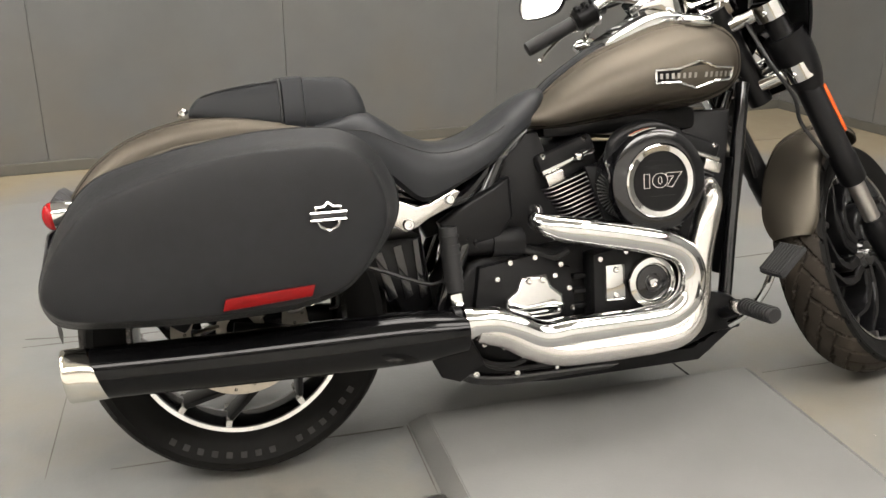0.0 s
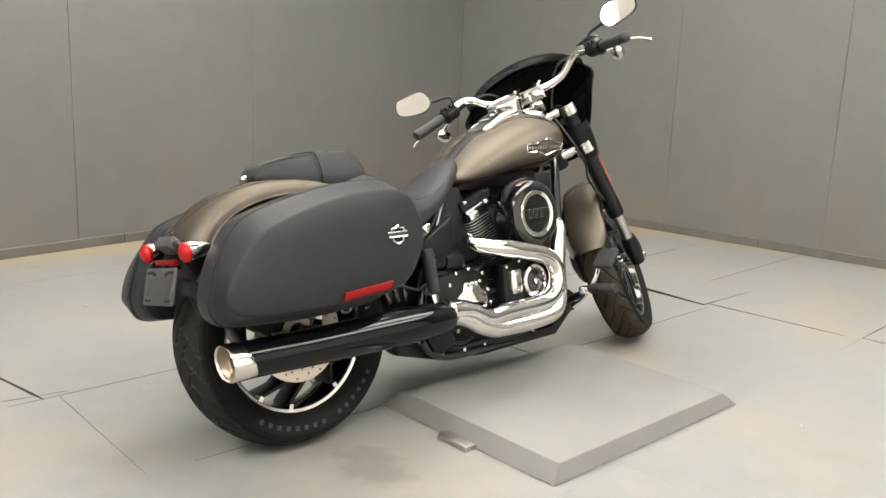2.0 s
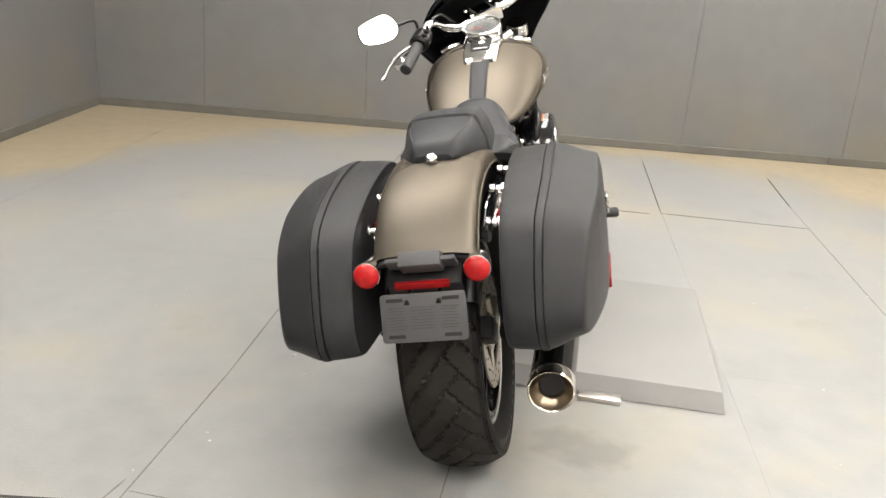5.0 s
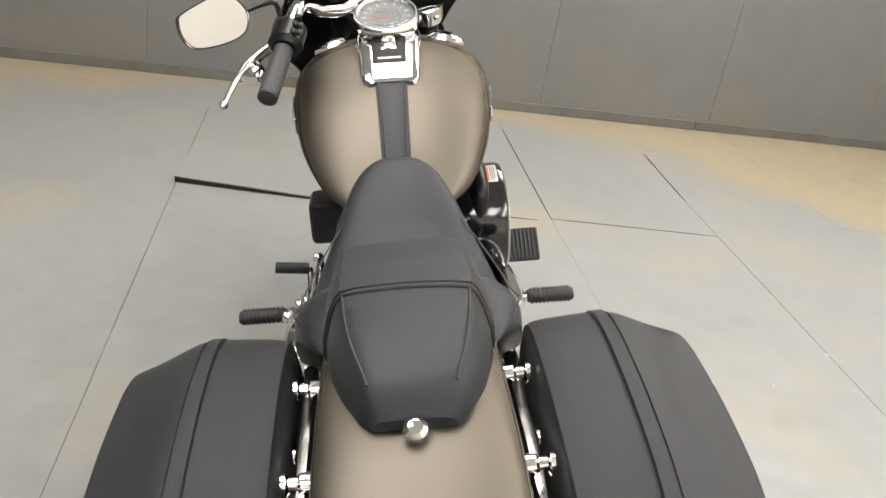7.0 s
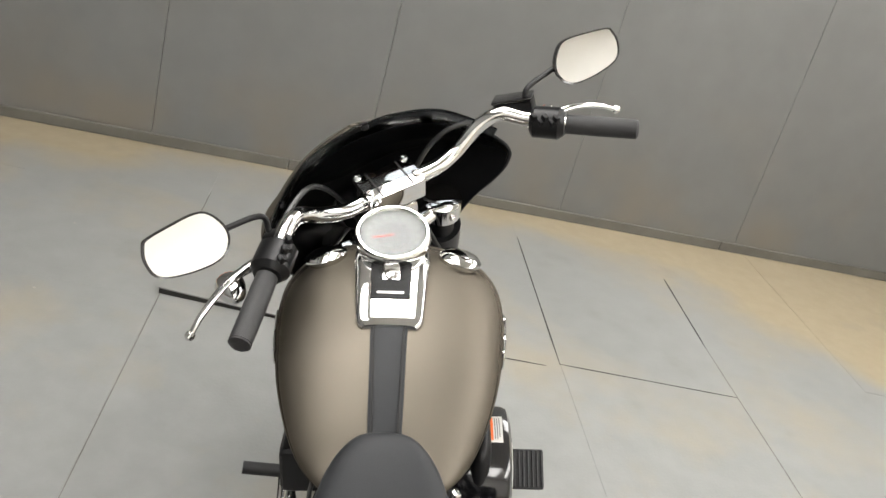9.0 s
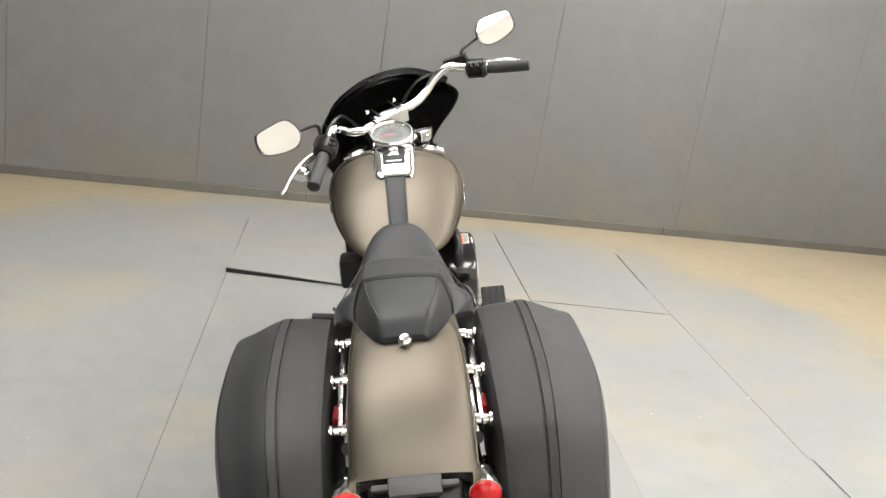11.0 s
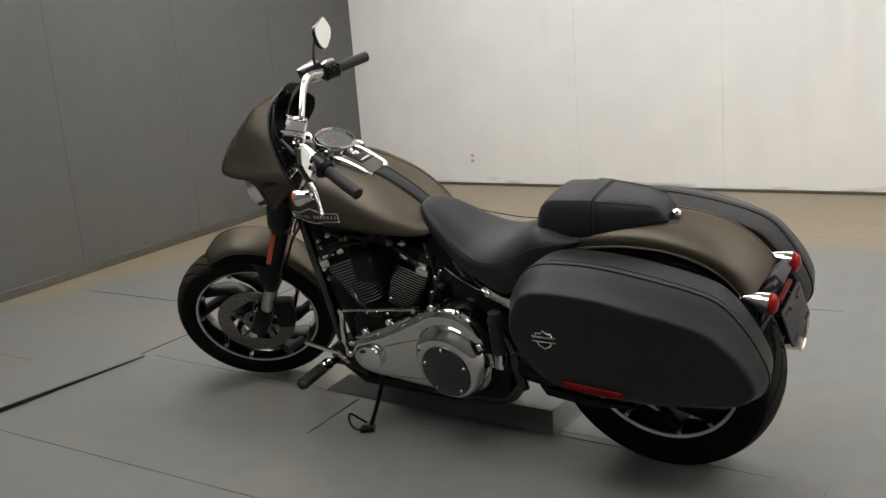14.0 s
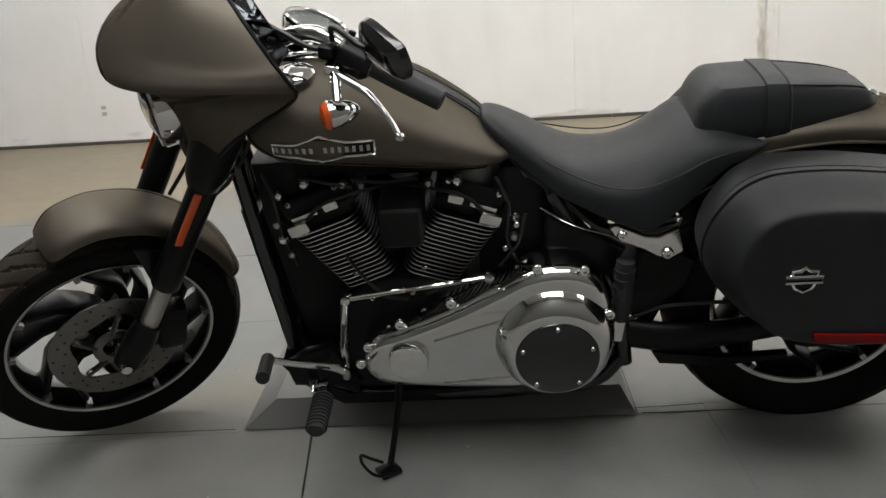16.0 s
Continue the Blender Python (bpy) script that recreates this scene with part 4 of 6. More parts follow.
part("dial_window", lathe([(r * GS, h) for r, h in [(0.003, 0.0107), (0.031, 0.0107), (0.031, 0.0113), (0.003, 0.0113)]], GC, GN, 40), DIAL_DARK, gauge)
GM = Matrix.Translation(GC) @ frame_of(GN)
bm = bmesh.new()
for q in range(13):
    a = radians(-45 + q * 22.5)
    b2 = rbox((0, 0, 0), (0.007, 0.0034, 0.0006), 0)
    b2.transform(GM @ Matrix.Rotation(a, 4, "Z") @ Matrix.Translation((0.045 * GS, 0, 0.0112)))
    me_t = bpy.data.meshes.new("t")
    b2.to_mesh(me_t)
    b2.free()
    bm.from_mesh(me_t)
    bpy.data.meshes.remove(me_t)
part("dial_marks", bm, DIAL_MARK, gauge)
b2 = rbox((0, 0, 0), (0.04, 0.002, 0.001), 0)
b2.transform(GM @ Matrix.Rotation(radians(192), 4, "Z") @ Matrix.Translation((0.018, 0, 0.0118)))
part("needle", b2, NEEDLE, gauge, "thin red needle")
gg = part("gauge_glass", lathe([(r * GS, h) for r, h in [(0.003, 0.0150), (0.0562, 0.0148), (0.0562, 0.0156), (0.003, 0.0160)]], GC, GN, 40), GAUGE_GLASS, gauge)
gg.visible_shadow = False


# ---- seat ----
def seat_loft(rows, n=30, ex=2.6, sub=5, flare=0.0):
    rings = []
    for x, w, zb, zt in lerp_table(rows, sub):
        ring_ = [Vector((x, -w * 0.9, zb)), ]
        for k in range(n + 1):
            a = math.pi - math.pi * k / n
            ring_.append(Vector((x, sup(math.cos(a), ex) * w * (1 + flare * (1 - math.sin(a))), zb + 0.01 + sup(math.sin(a), ex) * (zt - zb - 0.01))))
        ring_.append(Vector((x, w * 0.9, zb)))
        rings.append(ring_)
    return loft(rings)


SEAT = [(.728, .030, .775, .800), (.718, .057, .760, .814), (.685, .086, .738, .804), (.63, .110, .702, .772), (.575, .133, .660, .735), (.52, .151, .632, .710), (.45, .165, .600, .706), (.39, .172, .584, .724), (.34, .172, .622, .756), (.295, .168, .664, .783), (.25, .158, .704, .785), (.19, .136, .728, .766), (.15, .112, .738, .752)]
seat = part("seat", seat_loft(SEAT, 36, 3.0), LEATHER, bike, "black vinyl rider seat")
PADR = [(.294, .080, .772, .796), (.287, .094, .762, .818), (.272, .103, .750, .842), (.250, .106, .742, .858), (.22, .107, .738, .861), (.15, .106, .742, .862), (.07, .099, .752, .855), (.0, .083, .768, .845), (-.040, .068, .780, .835), (-.062, .058, .786, .822), (-.077, .046, .789, .802)]
PAD_SEC = [(-.90, 0), (-.97, .08), (-1.0, .22), (-.985, .42), (-.90, .70), (-.82, .87), (-.74, .95), (-.55, .985), (-.25, 1), (0, 1.005), (.25, 1), (.55, .985), (.74, .95), (.82, .87), (.90, .70), (.985, .42), (1.0, .22), (.97, .08), (.90, 0)]


def pad_row(x, w, zb, zt, lift=0.0):
    return [Vector((x, u * (w + lift), zb + v * (zt - zb + lift))) for u, v in PAD_SEC]


pillion = part("pillion_pad", loft([pad_row(*r) for r in lerp_table(PADR, 5)]), LEATHER, bike, "black vinyl pillion pad")


def over(rows, x, lift):
    r = min(lerp_table(rows, 8), key=lambda q: abs(q[0] - x))
    return pad_row(x, r[1], r[2], r[3], lift)


part("band", loft([[p for p in over(PADR, x, l)] for x, l in ((.160, 0.0), (.158, 0.004), (.116, 0.004), (.114, 0.0))], closed=False), LEATHER, pillion, "raised vinyl band")
part("piping", tube(over(PADR, .111, .001), 0.0030, 6, smooth=False), GRIP, pillion)
for s in (-1, 1):
    line = [over(PADR, x, .001)[6 if s < 0 else 12] for x in (.108, .07, .03, .0, -.03, -.05)]
    part("seam", tube(line, 0.0016, 6), GRIP, pillion)
    line = [(.68, s * .067, .775), (.63, s * .089, .748), (.56, s * .126, .715), (.48, s * .156, .690), (.41, s * .167, .688), (.34, s * .169, .712), (.28, s * .162, .740), (.22, s * .144, .748)]
    part("seam", tube(line, 0.0016, 6), GRIP, seat)
part("pad_screw", lathe([(0.003, 0), (0.013, 0.0), (0.013, 0.008), (0.008, 0.014), (0.003, 0.015)], (-0.086, 0, 0.793), (-0.5, 0, 0.85), 24), CHROME, pillion, "chrome pad screw with tab")


# ---- rear fender ----
def fender(path, hw, drop, skirt, thick=0.004, ex=2.6, n=22, ends=0):
    """Rows of x, z, and the outward way's angle in degrees."""
    rings = []
    table = lerp_table(path, 5)
    for i, (x, z, ang) in enumerate(table):
        near = min(i, len(table) - 1 - i) / max(1, ends)
        sc = math.sqrt(1 - (1 - min(1.0, near + .05)) ** 2) if ends else 1.0
        nrm = Vector((math.cos(radians(ang)), 0, math.sin(radians(ang))))
        p = Vector((x, 0, z))

        def shell(off):
            pts = []
            w = hw * (.45 + .55 * sc) - off
            pts.append(p + Vector((0, -w, 0)) - nrm * (drop + skirt * sc))
            for k in range(n + 1):
                a = math.pi - math.pi * k / n
                pts.append(p + Vector((0, sup(math.cos(a), ex) * w, 0)) - nrm * (drop + off - (drop) * sup(math.sin(a), ex)))
            pts.append(p + Vector((0, w, 0)) - nrm * (drop + skirt * sc))
            return pts
        rings.append(shell(0) + shell(thick)[::-1])
    return loft(rings)


RF = [(.30, .735, 60), (.20, .770, 72), (.10, .787, 82), (0, .793, 90), (-.105, .783, 99), (-.20, .754, 112), (-.266, .712, 125), (-.305, .671, 134), (-.325, .643, 140)]
rfend = part("rear_fender", fender(RF, 0.113, 0.040, 0.012), BRONZE, bike, "satin bronze painted rear fender", 50)
for s in (-1, 1):
    edge = []
    for x, z, ang in RF:
        nrm = Vector((math.cos(radians(ang)), 0, math.sin(radians(ang))))
        edge.append(Vector((x, s * 0.113, z)) - nrm * 0.052)
    part("fender_lip", tube(edge, 0.0035, 8), BRONZE, rfend)
    # strut along the fender's side and the chrome docking posts
    strut = tube([(.42, s * .13, .585), (.30, s * .125, .64), (.15, s * .121, .675), (-.05, s * .121, .67), (-.19, s * .121, .63)], 0.013, 10, flat=1.4)
    so = part("fender_strut", strut, GLOSS, bike, "black fender strut")
    for x, z in ((.14, .705), (-.04, .70), (-.165, .655)):
        part("docking_post", lathe([(0.004, 0), (0.013, 0.001), (0.013, 0.016), (0.009, 0.02), (0.009, 0.03), (0.014, 0.033), (0.014, 0.038), (0.004, 0.04)], (x, s * 0.116, z), (0, s, 0), 20), CHROME, so, "chrome docking post")
    part("saddlebag_rail", tube([(.27, s * .147, .655), (.15, s * .141, .668), (0, s * .138, .672), (-.16, s * .135, .645)], 0.009, 8, flat=0.5), ALLOY, so, "bright bag rail")
    part("fender_rail", tube([(.30, s * .121, .635), (.15, s * .121, .680), (0, s * .121, .688), (-.12, s * .120, .690), (-.20, s * .119, .655)], 0.003, 10), CHROME, so, "chrome fender rail")
    for x, z in ((.10, .66), (-.1, .655)):
        part("rail_tab", rbox((x, s * 0.145, z), (0.055, 0.012, 0.018), 0.003), REFLECT if x < 0 else SATIN, so)
# black inner guard and tail section below the fender
INNER = [(.33, .60, 40), (.29, .66, 55), (.18, .725, 72), (.05, .742, 86), (-.10, .728, 101), (-.22, .672, 122), (-.285, .60, 140), (-.325, .53, 152)]
part("inner_fender", fender(INNER, 0.102, 0.030, 0.03), SATIN, rfend, "black plastic inner fender", 50)
tail = part("tail_section", slab([(-.262, .655), (-.318, .612), (-.343, .580), (-.322, .555), (-.306, .470), (-.290, .462), (-.278, .56), (-.240, .63)], -0.084, 0.084, 0.01), SATIN, bike, "black plastic tail section")
part("tail_plate", rbox((-.325, 0, .620), (.070, .150, .010), 0.003, (0, 38, 0)), PLATE, tail)
part("tail_block", rbox((-.338, 0, .630), (.050, .092, .034), 0.006, (0, 38, 0)), PLATE, tail, "dark grey tail block")
part("tail_reflector", rbox((-.356, 0, .5855), (.012, .118, .0155), 0.003, (0, -10, 0)), REFLECT, tail, "red strip reflector")
# number plate bracket: no plate on it
PLATE_SHAPE = [(-.092, -.045), (-.0895, -.0495), (-.085, -.0515), (.085, -.0515), (.0895, -.0495), (.092, -.045), (.092, .045), (.0895, .0495), (.085, .0515), (-.085, .0515), (-.0895, .0495), (-.092, .045)]
pm = Matrix.Translation((-.382, 0.0, .5225)) @ Matrix.Rotation(radians(14), 4, "Y")
bm = slab(PLATE_SHAPE, -.0025, .0025, .001, sub=0)
bm.transform(Matrix.Rotation(radians(90), 4, "Z"))
bracket = part("plate_bracket", bm, PLATE, tail, "empty dark grey plate bracket", 35, pm)
for s in (-1, 1):
    part("bracket_stay", tube([(-.318, s * .034, .572), (-.350, s * .034, .566), (-.379, s * .034, .552)], .006, 8), SATIN, bracket)
for sy in (-1, 1):
    for sz in (-1, 1):
        part("slot", rbox((-.0031, sy * .060, sz * .0385), (.0016, .036, .0078), 0.0004, seg=1), DARK_SLOT, bracket, "", 35, pm)
for k in range(8):
    for y, wd in ((-.056, .040), (0, .052), (.056, .040)):
        part("embossed_bar", rbox((-.0029, y + .002 * (k % 2), .022 - k * .0064), (.0012, wd - .006 * (k % 3), .0022), 0.0004, seg=1), PLATE_BAR, bracket, "", 35, pm)
for s in (-1, 1):
    lp = Vector((-.345, s * .119, .612))
    ax = Vector((-1, 0, -0.10))
    k = 0.80
    lampo = part("tail_lamp", lathe([(r * k, h * k) for r, h in ((0.004, -0.095), (0.012, -0.09), (0.022, -0.072), (0.030, -0.045), (0.0345, -0.018), (0.036, 0.0), (0.036, 0.006), (0.033, 0.007), (0.004, 0.006))], lp, ax, 36), CHROME, tail, "chrome bullet tail lamp")
    part("lens", lathe([(r * k, h * k) for r, h in ((0.003, 0.004), (0.0335, 0.004), (0.0352, 0.009), (0.034, 0.016), (0.029, 0.024), (0.020, 0.030), (0.010, 0.033), (0.003, 0.0335))], lp, ax, 36), RED, lampo, "round red lens")
    part("lamp_arm", tube([(-.300, s * .035, .630), (-.302, s * .08, .624), (-.300, s * .112, .613)], 0.011, 10), SATIN, lampo)


# ---- exhaust ----
muff = tube([(-.300, -.243, .318), (-.10, -.243, .313), (.10, -.241, .311), (.28, -.238, .310), (.37, -.234, .308), (.445, -.228, .306)], [.0500, .0520, .0550, .0560, .0530, .0440], 40)
muffler = part("muffler", muff, MUFFLER_BLACK, bike, "long gloss black muffler")
# slash-cut polished tip, with a funnel and a small dark outlet
def tip_rings(table):
    return [[Vector((x - 0.34 * r * .92 * k * math.sin(2 * math.pi * q / 64), -.243 + r * .92 * math.cos(2 * math.pi * q / 64), .318 + r * .92 * math.sin(2 * math.pi * q / 64))) for q in range(64)] for x, r, k in table]


tip = part("exhaust_tip", loft(tip_rings(((-.286, .0545, 1.05), (-.290, .0562, 1.05), (-.312, .0565, .7), (-.335, .0565, .35), (-.3430, .0560, .3), (-.3460, .0542, .3), (-.3450, .0520, .3), (-.3400, .0502, .3))), cap=False), TIP, muffler, "slash-cut polished exhaust tip", 50)
part("funnel", loft(tip_rings(((-.3405, .0503, .3), (-.334, .0465, .3), (-.326, .0400, .2), (-.320, .0335, .1), (-.3165, .0300, .05), (-.3080, .0290, 0))), cap=False), FUNNEL, muffler, "funnel inside the tip, its shade put into the colour", 50)
part("tip_core", lathe([(0.001, 0), (0.0272, 0.0005), (0.0272, 0.0015), (0.001, 0.002)], (-.3085, -.243, .318), (1, 0, 0), 24), DARK_SLOT, muffler)
part("muffler_bracket", slab([(.28, .30), (.46, .30), (.50, .22), (.44, .185), (.40, .20), (.37, .265), (.29, .275)], -.20, -.185, .004), SATIN, muffler)
up = [(.655, -.135, .540), (.648, -.172, .518), (.69, -.198, .503), (.76, -.205, .489), (.86, -.207, .468), (.935, -.207, .449), (.988, -.206, .420), (1.010, -.206, .372), (.998, -.206, .315), (.955, -.207, .282), (.90, -.209, .274), (.80, -.212, .274), (.70, -.215, .274), (.63, -.217, .272), (.57, -.218, .298), (.52, -.219, .316), (.46, -.222, .322)]
hdr = part("exhaust_header", tube(up, [.018, .022, .029] + [.032] * 8 + [.033, .034, .034, .034, .034, .034], 24), CHROME, bike, "chrome rear header pipe shield")
lowp = [(1.105, -.12, .56), (1.082, -.17, .535), (1.056, -.188, .48), (1.036, -.192, .40), (1.028, -.196, .32), (1.010, -.203, .262), (.965, -.210, .232), (.88, -.211, .224), (.76, -.212, .223), (.67, -.214, .228), (.60, -.216, .252), (.54, -.218, .286), (.48, -.219, .305)]
part("exhaust_header", tube(lowp, [.026, .029] + [.031] * 11, 24), ALLOY, bike, "satin silver front header pipe")
for x, z in ((.455, .322), (.432, .323)):
    part("pipe_clamp", ring([(.038, .008), (.0385, -.008), (.034, -.008), (.034, .008)], (x, -.223, z), (1, -.05, 0), 32), SATIN if x < .45 else CHROME, hdr)


# ---- engine ----
engine = part("engine", slab([(.70, .445), (.80, .452), (.92, .480), (1.02, .448), (1.06, .40), (1.07, .28), (1.02, .18), (.62, .165), (.46, .20), (.44, .33), (.50, .43), (.60, .47)], -.105, .125, .02, seg=3), CAST, bike, "black twin-cylinder engine block")


PITCH = 0.0106


def cylinder(base, lean, count, skew, label):
    """A finned barrel with head and rocker box; its fins widen outwards as they rise."""
    m = Matrix.Translation(base) @ Matrix.Rotation(radians(lean), 4, "Y")
    ob = part("cylinder", lathe([(0.050, -0.03), (0.054, 0.19)], (skew * .5, 0, 0), (0, 0, 1), 28), DARK_SLOT, engine, label, 35, m)
    for k in range(count):
        z = k * PITCH
        cx = skew * k / count
        w, l = 0.108 + 0.008 * (k / count), 0.064 + 0.018 * k / count
        cx += math.copysign(0.006, skew)
        rings = []
        for zz, g in ((z, 0.0016), (z + 0.0007, 0.0), (z + 0.0031, 0.0), (z + 0.0038, 0.0016)):
            rings.append([Vector((cx + sup(math.cos(2 * math.pi * q / 28), 6) * (l - g), sup(math.sin(2 * math.pi * q / 28), 5) * (w - g), zz)) for q in range(28)])
        fin = part("fin", loft(rings), FIN, ob, "", 35, m)
        fin.data.materials.append(CAST)
        for f in fin.data.polygons:
            if f.index // 28 != 1:
                f.material_index = 1
    zt, out = count * PITCH, (1 if skew > 0 else -1)
    part("cylinder_head", rbox((skew, 0, zt + .012), (0.135, 0.196, 0.034), 0.010), CAST, ob, "", 35, m)
    part("rocker_box", rbox((skew, 0, zt + 0.048), (0.150, 0.200, 0.044), 0.014, seg=3), CAST, ob, "black rocker cover", 35, m)
    for s in (-1, 1):
        part("plug_cover", rbox((skew + out * .052, s * 0.112, zt + .010), (0.046, 0.024, 0.026), 0.005), ALLOY, ob, "bright plug cover", 35, m)
        part("rocker_trim", rbox((skew + out * (.030 if s > 0 else .004), s * 0.106, zt + .030), (.060 if s > 0 else .140, 0.012, 0.011), 0.004), CHROME, ob, "bright head trim", 35, m)
        part("head_boss", rbox((skew - out * .03, s * 0.100, zt + .030), (0.034, 0.020, 0.020), 0.005), ALLOY if s > 0 else CAST, ob, "", 35, m)
        for x in (-.055, .055):
            bolt(ob, (skew + x, s * 0.097, zt + 0.062), (0, s, 0.7), 0.007, CHROME, m)
    return ob


cylinder((.855, 0, .468), -19.5, 16, -.034, "black finned rear cylinder")
cylinder((.977, 0, .468), 19.5, 16, .036, "black finned front cylinder")
# added filler slab: blacks out the see-through gap behind the down tubes
part("front_filler", slab([(1.03, .60), (1.10, .74), (1.215, .74), (1.205, .60), (1.178, .45), (1.150, .28), (1.06, .20), (1.02, .40)], -.055, .062, .012), CAST, engine, "black filler slab behind the down tubes")
part("top_cover", rbox((.91, 0, .725), (.40, .13, .055), .015), SATIN, engine, "black cover under the tank")
for x, y, z, r in ((1.175, .07, .60, .010), (1.165, .075, .565, .012), (1.15, .08, .53, .009), (1.16, .072, .67, .011), (1.10, .085, .70, .012), (1.02, .085, .695, .010), (.66, .09, .60, .011), (.665, .095, .555, .010), (.84, .09, .69, .010), (.78, .095, .695, .012)):
    part("fitting", lathe([(r * .4, -.004), (r, -.002), (r, .010), (r * .6, .016), (r * .3, .017)], (x, y, z), (0, 1, .2), 14), CHROME if r > .0105 else STEEL, engine)
for pts in (((1.19, .07, .72), (1.17, .085, .66), (1.165, .08, .58), (1.14, .085, .50)), ((.70, .10, .70), (.675, .11, .64), (.68, .11, .56), (.66, .12, .50)), ((1.0, .09, .705), (.93, .10, .70), (.86, .10, .705)), ((1.12, .08, .715), (1.05, .10, .705), (1.0, .095, .69))):
    part("wiring", tube(list(pts), .0045, 6), CABLE, engine)
# pushrod tubes on the right, before an added black slab that darkens the fins
for a, b in (((.874, -.126, .40), (.778, -.122, .605)), ((.878, -.126, .42), (.806, -.122, .615)), ((.90, -.126, .39), (.985, -.120, .60)), ((.915, -.126, .39), (1.01, -.120, .60))):
    part("pushrod_tube", tube([a, a, Vector(a).lerp(Vector(b), .45), Vector(a).lerp(Vector(b), .5), b], [.0062, .0062, .0062, .0082, .0082], 12, smooth=False), CHROME, engine, "chrome pushrod tube")
part("dark_backing", slab([(.787, .63), (.90, .63), (.99, .63), (.955, .42), (.865, .40), (.835, .50)], -.10, -.1195, .006), CAST, engine, "black backing slab behind the pushrods")
# plug leads
for x in (1.10, .73):
    part("plug_lead", tube([(x, .118, .63), (x + (.9 - x) * .25, .120, .672), (.91, .08, .69)], .0042, 8), CABLE, engine)
# added black filler, hides the floor seen between rear cylinder and seat
part("seat_gap_filler", slab([(.585, .71), (.690, .715), (.735, .60), (.745, .46), (.60, .44), (.58, .56)], -.085, .088, .010), CAST, engine, "black filler slab under the seat")
part("horn_cover", rbox((.898, .118, .632), (.092, .14, .092), .016, seg=3), CAST, engine, "black cover between the cylinders")

# right: air cleaner
AC = Vector((.924, 0, .592))
air = part("air_cleaner", lathe([(.06, .10), (.095, .105), (.112, .12), (.118, .145), (.118, .206), (.1145, .216), (.104, .2215), (.085, .2225), (.079, .214), (.004, .214)], AC, (0, -1, 0), 64), GLOSS, engine, "round black air cleaner")
part("trim_ring", ring([(.083, .212), (.083, .222), (.080, .2255), (.068, .2235), (.066, .219), (.066, .212)], AC, (0, -1, 0), 72), CHROME, air, "bright machined trim ring")
part("centre_plate", lathe([(.004, .2135), (.0655, .214), (.0655, .218), (.004, .2185)], AC, (0, -1, 0), 48), SATIN, air)
tm = Matrix.Translation(AC + Vector((0, -.2186, 0))) @ Matrix.Rotation(radians(90), 4, "X")
text_part("numeral", "107", 0.050, 0.0010, ALLOY, air, tm @ Matrix.Diagonal((1.34, 0.80, 1, 1)), 0.0034)
text_part("numeral_fill", "107", 0.050, 0.0018, SATIN, air, tm @ Matrix.Diagonal((1.34, 0.80, 1, 1)), 0.0018)
for k in range(3):
    part("centre_rib", rbox((AC.x, -.2188, AC.z + (-.034, .034, .046)[k]), (.075 if k < 2 else .05, .001, .002), 0), CAST, air)
for a in (20, 95, 165, 215, 270, 330):
    bolt(air, AC + Vector((.107 * math.cos(radians(a)), -.207, .107 * math.sin(radians(a)))), (0, -1, 0), .0065, CHROME)
part("air_snorkel", tube([(.83, -.16, .62), (.85, -.165, .69), (.93, -.165, .712), (1.0, -.16, .69)], .018, 12), SATIN, air)
for name, y0, y1, a0, a1, r, material, label in (("warning_label", -.1800, -.2050, 90, 119, .1186, LABEL, "white warning label"), ("warning_stripe", -.1815, -.1880, 92, 117, .1190, LABEL_ORANGE, "orange warning stripe"), ("label_line", -.1905, -.1925, 93, 116, .1190, DIAL, ""), ("label_line", -.1945, -.1965, 93, 116, .1190, DIAL, ""), ("label_line", -.1985, -.2005, 93, 114, .1190, DIAL, "")):
    rows = []
    for k in range(9):
        a = radians(a0 + (a1 - a0) * k / 8)
        rows.append([Vector((AC.x + q * math.cos(a), y, AC.z + q * math.sin(a))) for y, q in ((y0, r - .0015), (y0, r), (y1, r), (y1, r - .0015))])
    part(name, loft(rows), material, air, label)
bolt(engine, (.775, -.118, .655), (0, -.4, 1), .012, CHROME)

# right: cam cover, oil filter, transmission covers
CC = Vector((.919, 0, .356))
cam_cover = part("cam_cover", slab([(.78, .43), (.90, .455), (1.0, .43), (1.03, .34), (1.0, .25), (.86, .225), (.78, .26)], -.10, -.168, .012), CAST, engine, "black cam cover")
part("timer_cover", lathe([(.03, .165), (.060, .166), (.0615, .180), (.058, .188), (.046, .190), (.043, .184), (.004, .184)], CC, (0, -1, 0), 48), CHROME, cam_cover, "round chrome timer cover")
part("timer_plate", lathe([(.004, .183), (.042, .1835), (.040, .189), (.022, .191), (.018, .187), (.004, .187)], CC, (0, -1, 0), 40), GLOSS, cam_cover)
bolt(cam_cover, CC + Vector((0, -.188, 0)), (0, -1, 0), .012, CHROME)
part("lifter_cover", rbox((.826, -.172, .365), (.05, .03, .085), .008), CHROME, cam_cover, "chrome lifter cover")
for x, z in ((.826, .395), (.826, .335), (.795, .42), (.86, .432), (.79, .28), (1.0, .265)):
    bolt(cam_cover, (x, -.187 if x == .826 else -.17, z), (0, -1, 0), .007, CHROME)
part("oil_filter", tube([(1.055, -.06, .245), (1.125, -.06, .205)], .04, 20, smooth=False), GLOSS, engine)
trans = part("transmission_cover", slab([(.52, .42), (.66, .44), (.745, .40), (.755, .30), (.72, .235), (.56, .235), (.50, .30)], -.09, -.125, .012), CAST, engine, "black transmission side cover")
